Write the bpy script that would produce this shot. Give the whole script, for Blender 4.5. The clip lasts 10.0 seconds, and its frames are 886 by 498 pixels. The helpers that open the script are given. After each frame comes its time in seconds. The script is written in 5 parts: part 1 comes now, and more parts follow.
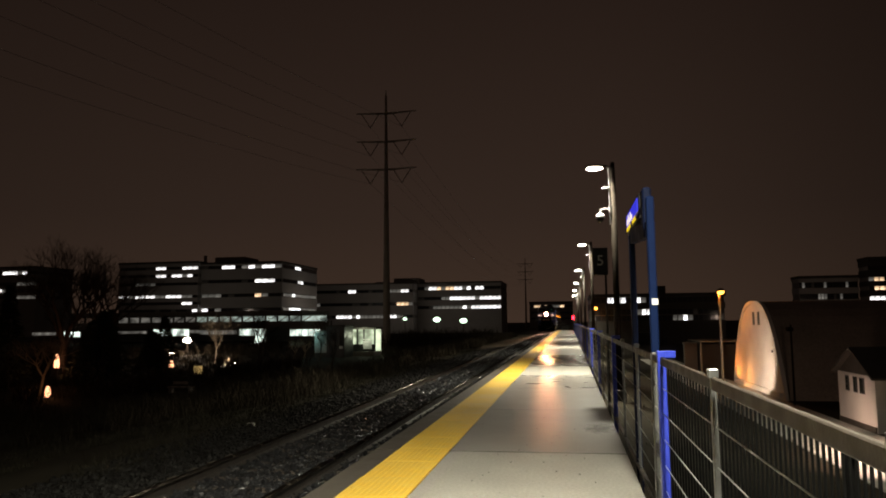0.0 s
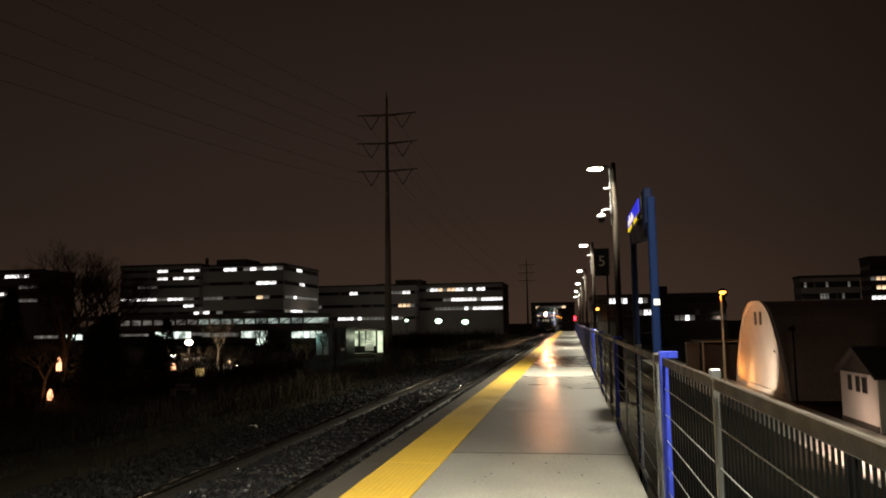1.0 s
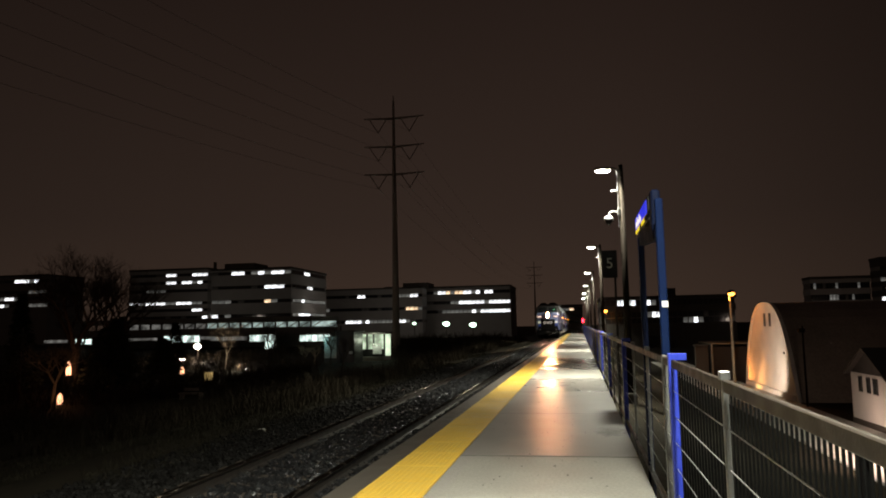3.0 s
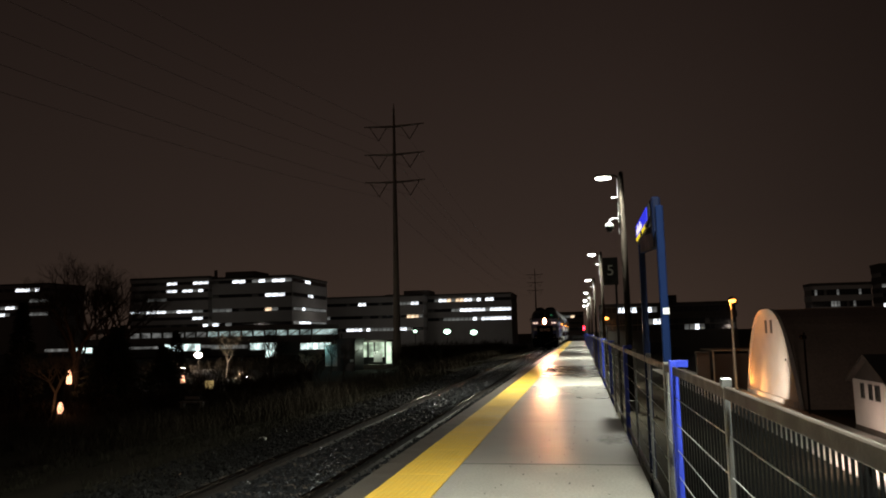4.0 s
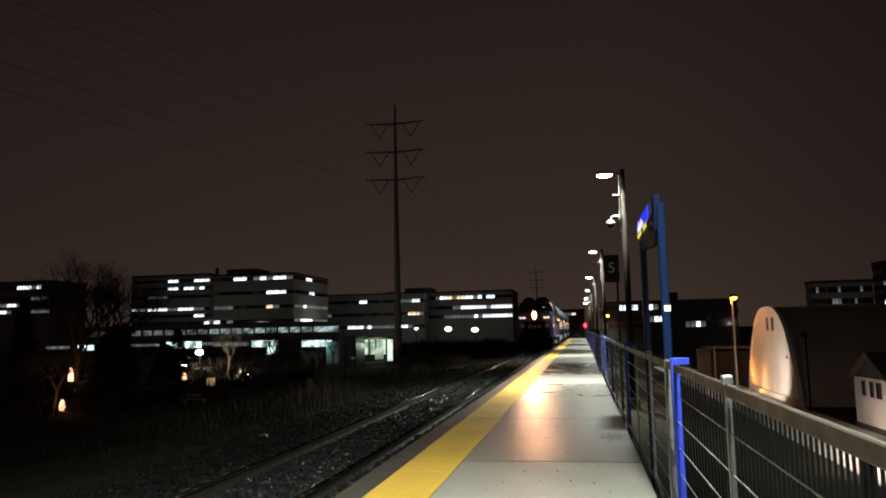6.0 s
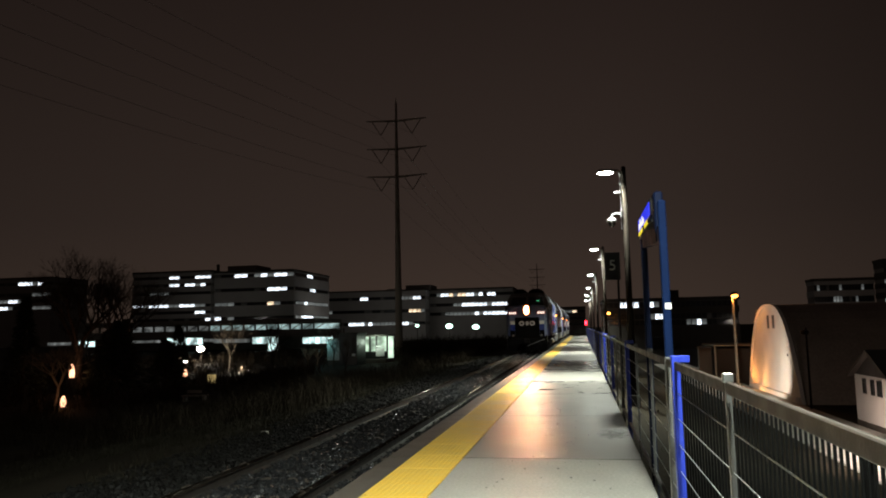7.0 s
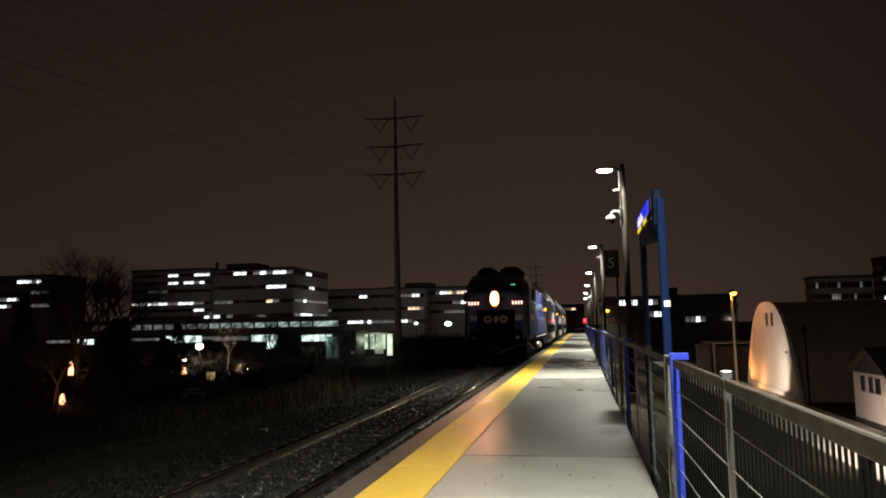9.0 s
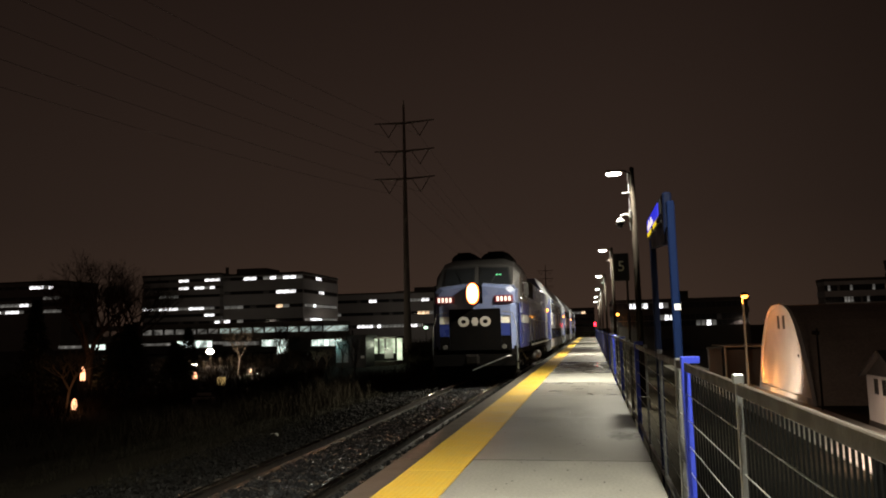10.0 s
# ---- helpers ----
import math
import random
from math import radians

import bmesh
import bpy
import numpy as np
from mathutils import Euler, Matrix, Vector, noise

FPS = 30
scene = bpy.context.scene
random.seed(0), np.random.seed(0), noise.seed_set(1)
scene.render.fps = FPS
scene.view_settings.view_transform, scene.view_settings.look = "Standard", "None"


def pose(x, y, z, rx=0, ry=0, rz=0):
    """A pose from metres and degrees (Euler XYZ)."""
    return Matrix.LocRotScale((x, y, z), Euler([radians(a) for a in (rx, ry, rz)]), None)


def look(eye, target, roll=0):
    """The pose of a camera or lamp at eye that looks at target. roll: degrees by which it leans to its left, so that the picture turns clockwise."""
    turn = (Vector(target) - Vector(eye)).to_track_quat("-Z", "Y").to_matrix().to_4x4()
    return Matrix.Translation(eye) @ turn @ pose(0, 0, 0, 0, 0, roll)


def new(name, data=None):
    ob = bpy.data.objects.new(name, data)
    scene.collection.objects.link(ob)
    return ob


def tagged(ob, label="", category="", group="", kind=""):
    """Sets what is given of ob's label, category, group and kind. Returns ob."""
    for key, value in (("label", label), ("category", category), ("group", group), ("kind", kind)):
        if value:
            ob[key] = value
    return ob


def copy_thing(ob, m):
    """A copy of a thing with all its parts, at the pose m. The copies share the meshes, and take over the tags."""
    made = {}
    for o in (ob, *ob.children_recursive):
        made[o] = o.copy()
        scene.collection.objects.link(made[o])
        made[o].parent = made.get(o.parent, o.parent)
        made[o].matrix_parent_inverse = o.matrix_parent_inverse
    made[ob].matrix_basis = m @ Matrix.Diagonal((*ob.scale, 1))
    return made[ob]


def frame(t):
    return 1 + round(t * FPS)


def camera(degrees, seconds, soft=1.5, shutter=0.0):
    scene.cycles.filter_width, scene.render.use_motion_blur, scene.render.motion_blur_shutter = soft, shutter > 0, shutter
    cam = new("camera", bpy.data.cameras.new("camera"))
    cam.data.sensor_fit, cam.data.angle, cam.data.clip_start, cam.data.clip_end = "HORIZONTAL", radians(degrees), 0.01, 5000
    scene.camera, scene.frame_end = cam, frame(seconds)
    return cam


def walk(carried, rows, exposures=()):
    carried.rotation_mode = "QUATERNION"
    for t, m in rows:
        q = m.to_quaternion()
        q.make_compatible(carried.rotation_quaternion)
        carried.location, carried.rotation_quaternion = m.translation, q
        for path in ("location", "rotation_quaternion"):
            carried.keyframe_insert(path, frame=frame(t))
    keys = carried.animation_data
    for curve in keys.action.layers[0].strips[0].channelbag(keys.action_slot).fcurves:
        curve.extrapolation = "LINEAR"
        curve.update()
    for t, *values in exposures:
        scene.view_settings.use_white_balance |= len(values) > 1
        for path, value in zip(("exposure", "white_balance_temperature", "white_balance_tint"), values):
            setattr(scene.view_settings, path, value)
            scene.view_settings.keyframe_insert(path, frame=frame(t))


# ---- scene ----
EYE = 1.65
cam = camera(61.79, 10.0, soft=1.9)
walk(cam, [
    (0.0, pose(0, 0, EYE, 95.682, 0.619, 9.658)),
    (0.5, pose(0, 0, EYE, 95.857, 0.809, 9.649)),
    (1.0, pose(0, 0, EYE, 95.788, 0.878, 9.789)),
    (1.5, pose(0, 0, EYE, 95.751, 0.889, 9.893)),
    (2.0, pose(0, 0, EYE, 95.839, 0.902, 9.966)),
    (2.5, pose(0, 0, EYE, 95.807, 0.976, 10.269)),
    (4.0, pose(0, 0, EYE, 96.611, 1.271, 10.456)),
    (4.5, pose(0, 0, EYE, 96.550, 1.247, 10.616)),
    (5.0, pose(0, 0, EYE, 96.537, 1.240, 10.581)),
    (5.5, pose(0, 0, EYE, 96.515, 1.286, 10.544)),
    (7.0, pose(0, 0, EYE, 96.194, 1.148, 10.605)),
    (7.5, pose(0, 0, EYE, 96.159, 1.106, 10.665)),
    (8.0, pose(0, 0, EYE, 95.971, 1.134, 10.572)),
    (8.5, pose(0, 0, EYE, 95.932, 1.135, 10.405)),
    (9.0, pose(0, 0, EYE, 96.011, 1.179, 10.528)),
    (9.5, pose(0, 0, EYE, 96.091, 1.231, 10.982)),
    (10.0, pose(0, 0, EYE, 96.350, 1.367, 11.272)),
], exposures=[(0, 0.0, 8700, 24), (2.5, 0.0, 8300, 22), (4.5, 0.10, 7450, 19), (7, 0.14, 7250, 16), (9, 0.05, 7800, 21), (10, 0.0, 8400, 24)])

# ---- world and exposure ----
world = bpy.data.worlds.new("night_sky")
scene.world = world
world.use_nodes = True
wn, wl = world.node_tree.nodes, world.node_tree.links
bg = wn["Background"]
coord = wn.new("ShaderNodeTexCoord")
sep = wn.new("ShaderNodeSeparateXYZ")
ramp = wn.new("ShaderNodeValToRGB")
wl.new(coord.outputs["Generated"], sep.inputs[0])
wl.new(sep.outputs["Z"], ramp.inputs[0])
side = wn.new("ShaderNodeMapRange")
side.inputs["From Min"].default_value, side.inputs["From Max"].default_value = 0.60, 0.99
side.inputs["To Min"].default_value, side.inputs["To Max"].default_value = 0.68, 1.14
wl.new(sep.outputs["Y"], side.inputs["Value"])
tone = wn.new("ShaderNodeVectorMath")
tone.operation = "SCALE"
wl.new(ramp.outputs[0], tone.inputs[0])
away = wn.new("ShaderNodeMapRange")
away.interpolation_type = "SMOOTHSTEP"
away.inputs["From Min"].default_value, away.inputs["From Max"].default_value = 0.0, 0.6
away.inputs["To Min"].default_value, away.inputs["To Max"].default_value = 1.03, 0.47
wl.new(sep.outputs["X"], away.inputs["Value"])
both = wn.new("ShaderNodeMath")
both.operation = "MULTIPLY"
wl.new(side.outputs[0], both.inputs[0])
wl.new(away.outputs[0], both.inputs[1])
wl.new(both.outputs[0], tone.inputs["Scale"])
wl.new(tone.outputs[0], bg.inputs[0])
# city glow under low cloud, a little brighter towards the horizon
ramp.color_ramp.elements[0].position, ramp.color_ramp.elements[0].color = 0.0, (0.036, 0.026, 0.021, 1)
ramp.color_ramp.elements[1].position, ramp.color_ramp.elements[1].color = 0.45, (0.0155, 0.0110, 0.0098, 1)
mid = ramp.color_ramp.elements.new(0.14)
mid.color = (0.025, 0.0185, 0.0160, 1)
bg.inputs[1].default_value = 0.9


def lamp(name, kind, place, target, energy, colour, size=0.4, spread=150.0):
    data = bpy.data.lights.new(name, kind)
    data.energy, data.color = energy, colour
    if kind == "AREA":
        data.shape, data.size, data.spread = "DISK", size, radians(spread)
    else:
        data.shadow_soft_size = size
    if kind == "SPOT":
        data.spot_size, data.spot_blend = radians(spread), 0.6
    ob = new(name, data)
    ob.matrix_world = look(place, target)
    return ob


LED = (0.84, 1.0, 0.93)
SODIUM = (1.0, 0.36, 0.07)
LAMP_SPACING = 23.9
LAMPS = [-20.0, 3.2] + [23.6 + LAMP_SPACING * i for i in range(6)]
for ly in LAMPS:
    lamp("platform_light", "AREA", (0.90, ly, 6.36), (-0.3, ly, 0), 1180 if ly < 10 else 980, LED, 0.45, 130)
lamp("sodium_light", "POINT", (8.42, 44.6, 3.05), (8.42, 44.6, 0), 200, SODIUM, 0.15)
# ground floodlights at the arch and at the small house
lamp("flood_light", "SPOT", (9.15, 47.6, -1.85), (9.86, 45.6, 0.2), 300, SODIUM, 0.1, 100)
lamp("flood_light", "SPOT", (8.5, 44.8, -1.95), (9.86, 43.4, -1.8), 170, (1.0, 0.5, 0.16), 0.1, 110)
lamp("flood_light", "SPOT", (7.2, 38.9, -1.9), (9.9, 41.6, 0.3), 600, (1.0, 0.95, 0.84), 0.1, 100)
lamp("flood_light", "SPOT", (8.3, 27.2, -1.9), (9.9, 28.4, -1.4), 110, (1.0, 0.80, 0.72), 0.1, 120)
# lamp over the paved yard
lamp("yard_light", "AREA", (7.65, 17.2, 5.1), (8.5, 21.6, -2.1), 300, (1.0, 0.80, 0.72), 0.3, 42)


# ---- materials ----
def material(name, colour, rough=0.7, metal=0.0, vary=0.25, scale=3.0, fine=40.0, bump=0.15, coat=0.0, gloss_vary=0.12, each=0.0, spec=0.5):
    m = bpy.data.materials.new(name)
    m.use_nodes = True
    n, l = m.node_tree.nodes, m.node_tree.links
    b = n["Principled BSDF"]
    tc = n.new("ShaderNodeTexCoord")
    big, small = n.new("ShaderNodeTexNoise"), n.new("ShaderNodeTexNoise")
    big.inputs["Scale"].default_value, big.inputs["Detail"].default_value = scale, 6
    small.inputs["Scale"].default_value, small.inputs["Detail"].default_value = fine, 4
    for t in (big, small):
        l.new(tc.outputs["Object"], t.inputs["Vector"])
    add = n.new("ShaderNodeMath")
    add.operation = "ADD"
    l.new(big.outputs["Fac"], add.inputs[0])
    l.new(small.outputs["Fac"], add.inputs[1])
    r = n.new("ShaderNodeMapRange")
    r.inputs["From Min"].default_value, r.inputs["From Max"].default_value = 0.6, 1.4
    r.inputs["To Min"].default_value, r.inputs["To Max"].default_value = 1 - vary, 1 + vary
    l.new(add.outputs[0], r.inputs["Value"])
    mul = n.new("ShaderNodeVectorMath")
    mul.operation = "SCALE"
    mul.inputs[0].default_value = colour
    l.new(r.outputs[0], mul.inputs["Scale"])
    if each:
        info, span, mul2 = n.new("ShaderNodeObjectInfo"), n.new("ShaderNodeMapRange"), n.new("ShaderNodeMath")
        span.inputs["To Min"].default_value, span.inputs["To Max"].default_value = 1 - each, 1 + each
        mul2.operation = "MULTIPLY"
        l.new(info.outputs["Random"], span.inputs["Value"])
        l.new(span.outputs[0], mul2.inputs[0])
        l.new(r.outputs[0], mul2.inputs[1])
        l.new(mul2.outputs[0], mul.inputs["Scale"])
    l.new(mul.outputs[0], b.inputs["Base Color"])
    rr = n.new("ShaderNodeMapRange")
    rr.inputs["From Min"].default_value, rr.inputs["From Max"].default_value = 0.3, 0.7
    rr.inputs["To Min"].default_value, rr.inputs["To Max"].default_value = max(0.02, rough - gloss_vary), min(1, rough + gloss_vary)
    l.new(big.outputs["Fac"], rr.inputs["Value"])
    if each:
        wob = n.new("ShaderNodeMapRange")
        wob.inputs["To Min"].default_value, wob.inputs["To Max"].default_value = -0.10, 0.12
        l.new(info.outputs["Random"], wob.inputs["Value"])
        plus = n.new("ShaderNodeMath")
        plus.operation = "ADD"
        l.new(rr.outputs[0], plus.inputs[0])
        l.new(wob.outputs[0], plus.inputs[1])
        l.new(plus.outputs[0], b.inputs["Roughness"])
    else:
        l.new(rr.outputs[0], b.inputs["Roughness"])
    b.inputs["Metallic"].default_value = metal
    b.inputs["Specular IOR Level"].default_value = spec
    b.inputs["Coat Weight"].default_value = coat
    if bump:
        bp = n.new("ShaderNodeBump")
        bp.inputs["Strength"].default_value, bp.inputs["Distance"].default_value = bump, 0.02
        l.new(small.outputs["Fac"], bp.inputs["Height"])
        l.new(bp.outputs[0], b.inputs["Normal"])
    return m


def glow(name, colour, strength):
    m = bpy.data.materials.new(name)
    m.use_nodes = True
    b = m.node_tree.nodes["Principled BSDF"]
    b.inputs["Base Color"].default_value = (*[0.4 * c for c in colour], 1)
    b.inputs["Emission Color"].default_value = (*colour, 1)
    b.inputs["Emission Strength"].default_value = strength
    return m


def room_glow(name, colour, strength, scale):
    """Glow of lit rooms behind glass, also painted on deck and kiosk walls: brightness differs from bay to bay and with
    blinds and furniture.
    """
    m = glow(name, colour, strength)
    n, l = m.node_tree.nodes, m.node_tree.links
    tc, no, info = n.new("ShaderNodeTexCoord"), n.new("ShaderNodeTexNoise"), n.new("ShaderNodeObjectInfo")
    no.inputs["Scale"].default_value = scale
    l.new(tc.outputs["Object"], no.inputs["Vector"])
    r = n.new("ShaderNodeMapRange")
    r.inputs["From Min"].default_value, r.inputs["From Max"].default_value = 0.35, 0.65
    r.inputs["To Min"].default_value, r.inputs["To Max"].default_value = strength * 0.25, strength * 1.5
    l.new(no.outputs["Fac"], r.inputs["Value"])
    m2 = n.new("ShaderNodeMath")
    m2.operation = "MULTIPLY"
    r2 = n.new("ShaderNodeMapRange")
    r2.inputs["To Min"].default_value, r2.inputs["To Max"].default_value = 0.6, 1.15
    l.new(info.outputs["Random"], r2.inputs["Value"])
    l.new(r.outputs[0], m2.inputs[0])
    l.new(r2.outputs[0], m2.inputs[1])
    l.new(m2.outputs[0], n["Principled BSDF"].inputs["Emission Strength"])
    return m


CONCRETE = material("wet_concrete", (0.185, 0.176, 0.163), 0.33, 0, 0.24, 1.1, 45, 0.10, 0, 0.08, 0.16)
DRY = material("dry_concrete", (0.25, 0.242, 0.222), 0.60, 0, 0.34, 1.6, 30, 0.16, 0, 0.1, 0.06)
EDGE = material("kerb_concrete", (0.055, 0.048, 0.041), 0.65, 0, 0.3, 2, 50, 0.2, spec=0.3)
YELLOW = material("yellow_tactile", (0.62, 0.385, 0.065), 0.45, 0, 0.2, 4, 50, 0.1, 0, 0.1, 0.08)
STONE = material("ballast_stone", (0.021, 0.022, 0.024), 0.20, 0, 0.75, 9, 60, 0.3, 0, 0.16, spec=0.4)
DARKSTONE = material("dirty_ballast", (0.013, 0.0125, 0.012), 0.6, 0, 0.6, 9, 60, 0.3, 0, 0.2, spec=0.15)
BED = material("ballast_bed", (0.026, 0.026, 0.025), 0.9, 0, 0.4, 5, 60, 0.6, spec=0.15)
RAIL = material("rail_side", (0.015, 0.011, 0.009), 0.7, 0.1, 0.3, 6, 60, 0.2)
RAILTOP = material("rail_head", (0.14, 0.12, 0.10), 0.20, 1.0, 0.1, 5, 60, 0.02)
TIE = material("creosoted_wood", (0.06, 0.045, 0.035), 0.85, 0, 0.3, 4, 50, 0.4)
SOIL = material("soil_and_dead_grass", (0.028, 0.024, 0.017), 0.95, 0, 0.5, 0.6, 9, 0.7, spec=0.08)
PAVING = material("pale_paving", (0.38, 0.36, 0.33), 0.7, 0, 0.25, 1.5, 40, 0.2)
GALV = material("galvanised_steel", (0.20, 0.205, 0.205), 0.42, 0.5, 0.15, 8, 60, 0.05)
WIRE = material("fence_wire", (0.24, 0.25, 0.24), 0.45, 0.2, 0.1, 8, 60, 0.0)
RAILBEAM = material("weathered_top_rail", (0.028, 0.021, 0.016), 0.55, 0.2, 0.2, 5, 60, 0.08)
BLUE = material("blue_paint", (0.020, 0.045, 0.40), 0.4, 0.0, 0.12, 4, 60, 0.05)
STEELBLUE = material("steel_blue_paint", (0.0030, 0.011, 0.044), 0.7, 0.0, 0.15, 4, 60, 0.05, spec=0.05)
NAVY = material("dark_blue_paint", (0.0035, 0.008, 0.028), 0.6, 0.0, 0.15, 4, 60, 0.05, spec=0.1)
BLACK = material("black_paint", (0.012, 0.012, 0.013), 0.5, 0, 0.2, 4, 60, 0.08)
PICKET = material("black_picket_paint", (0.006, 0.006, 0.006), 0.6, 0, 0.2, 4, 60, 0.05, spec=0.1)
DARKBAR = material("dark_bar", (0.015, 0.015, 0.015), 0.5, 0.0, 0.2, 4, 60, 0.05)
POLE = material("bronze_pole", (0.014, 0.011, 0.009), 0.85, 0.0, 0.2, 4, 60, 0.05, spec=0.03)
HOUSING = material("grey_housing", (0.14, 0.14, 0.14), 0.4, 0, 0.06, 5, 60, 0.0)
WHITE = material("white_plastic", (0.75, 0.75, 0.74), 0.4, 0, 0.06, 5, 60, 0.0)
SMOKE = material("smoked_dome", (0.02, 0.02, 0.02), 0.08, 0, 0.05, 5, 60, 0.0)
PYLON_STEEL = material("weathered_pylon_steel", (0.24, 0.205, 0.175), 0.8, 0.0, 0.2, 0.4, 8, 0.1)
BARK = material("bark", (0.22, 0.185, 0.14), 0.9, 0, 0.35, 5, 40, 0.5)
DARKBARK = material("dark_twigs", (0.055, 0.042, 0.031), 0.9, 0, 0.35, 5, 40, 0.4)
EVERGREEN = material("evergreen_leaf", (0.04, 0.05, 0.028), 0.8, 0, 0.4, 5, 40, 0.2)
TWIG = material("dead_brush", (0.044, 0.035, 0.025), 0.95, 0, 0.4, 3, 40, 0.2, spec=0.05)
GRASS = material("dry_grass", (0.034, 0.030, 0.020), 0.9, 0, 0.4, 3, 40, 0.2, spec=0.15)
STUCCO = material("white_stucco", (0.58, 0.55, 0.51), 0.85, 0, 0.14, 1.2, 30, 0.25)
ROOFING = material("dark_roofing", (0.045, 0.038, 0.032), 0.8, 0, 0.3, 2, 30, 0.3)
HALL_ROOF = material("weathered_hall_roofing", (0.26, 0.215, 0.18), 0.9, 0, 0.3, 0.6, 8, 0.3)
BRICK = material("brown_cladding", (0.038, 0.032, 0.028), 0.85, 0, 0.3, 1, 30, 0.3)
SPANDREL = material("precast_spandrel", (0.34, 0.33, 0.32), 0.8, 0, 0.15, 0.3, 5, 0.1)
FACADE = material("dark_facade", (0.20, 0.185, 0.17), 0.8, 0, 0.2, 0.3, 5, 0.1)
GLASS = material("dark_glazing", (0.02, 0.022, 0.025), 0.12, 0, 0.1, 0.5, 5, 0.0)
GLASS_GREY = material("grey_blinds_behind_glass", (0.12, 0.12, 0.12), 0.3, 0, 0.3, 0.5, 5, 0.0)
LIT = room_glow("lit_office", (0.70, 0.86, 1.0), 2.3, 0.9)
LIT_WARM = room_glow("lit_warm_office", (1.0, 0.82, 0.58), 1.2, 0.9)
LIT_DIM = room_glow("dim_office_deck_glow", (0.80, 0.95, 1.0), 0.12, 0.8)
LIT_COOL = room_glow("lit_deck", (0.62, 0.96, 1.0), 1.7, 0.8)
BRIDGE_WALL_GLOW = room_glow("bridge_wall_glow", (0.60, 0.95, 1.0), 0.40, 0.5)
KIOSK_WALL_GLOW = room_glow("kiosk_wall_glow", (0.68, 1.0, 0.82), 1.15, 0.5)
LED_GLOW = glow("led_lens", (0.85, 1.0, 0.96), 80.0)
COOL_GLOW = glow("cool_lamp", (0.50, 1.0, 0.82), 4.0)
WHITE_GLOW = glow("white_lamp", (1.0, 0.97, 0.90), 40.0)
SODIUM_GLOW = glow("sodium_lens", (1.0, 0.40, 0.07), 7.0)
LANTERN_GLOW = glow("lantern_glass", (1.0, 0.50, 0.30), 2.6)
AMBER_GLOW = glow("amber_marker", (1.0, 0.33, 0.04), 7.0)
RED_GLOW = glow("red_signal_lens", (1.0, 0.02, 0.04), 14.0)
HEAD_GLOW = glow("headlight_bulb", (1.0, 0.50, 0.28), 36000.0)
LENS_GLOW = glow("headlight_lens", (1.0, 0.55, 0.26), 14.0)
FRINGE_GLOW = glow("headlight_glare_fringe", (1.0, 0.22, 0.06), 4.5)
TUBE = material("headlight_reflector", (0.10, 0.09, 0.08), 0.6, 0, 0.1, 5, 60, 0.0)
DISPLAY_GLOW = glow("cab_display", (0.1, 1.0, 0.5), 1.6)
NUMBER_GLOW = glow("number_board_glow", (1.0, 0.86, 0.80), 1.6)
BOARD_RED = glow("number_board_back", (0.30, 0.03, 0.05), 0.10)
SIGN_BLUE = glow("lit_sign_blue", (0.015, 0.035, 0.95), 0.85)
SIGN_YELLOW = glow("lit_sign_yellow", (1.0, 0.85, 0.05), 0.8)
SIGN_WHITE = glow("lit_sign_white", (0.9, 0.95, 1.0), 1.0)
LOCO_BLUE = material("loco_blue", (0.022, 0.042, 0.20), 0.34, 0.0, 0.12, 2, 30, 0.05, 0.3)
LOCO_LIGHT = material("loco_light_blue", (0.145, 0.185, 0.33), 0.34, 0.0, 0.12, 2, 30, 0.05, 0.3)
LOCO_SILVER = material("loco_silver", (0.075, 0.070, 0.070), 0.45, 0.1, 0.15, 2, 30, 0.05, 0.0)
LOCO_CREAM = material("loco_white", (0.72, 0.72, 0.68), 0.35, 0.0, 0.1, 2, 30, 0.05, 0.2)
LOCO_BLACK = material("loco_black", (0.0035, 0.003, 0.003), 0.85, 0.0, 0.2, 3, 30, 0.05, 0.0, spec=0.04)
GRIME = material("underframe_grime", (0.007, 0.006, 0.0055), 0.85, 0.0, 0.3, 3, 30, 0.3, spec=0.05)
STEEL = material("wheel_steel", (0.28, 0.27, 0.26), 0.4, 0.9, 0.2, 3, 30, 0.1)
COACH = material("coach_pale_grey", (0.20, 0.21, 0.235), 0.5, 0.2, 0.15, 2, 30, 0.05, 0.0)
LOGO = material("grey_mark", (0.42, 0.39, 0.37), 0.5, 0, 0.1, 3, 30, 0.0)


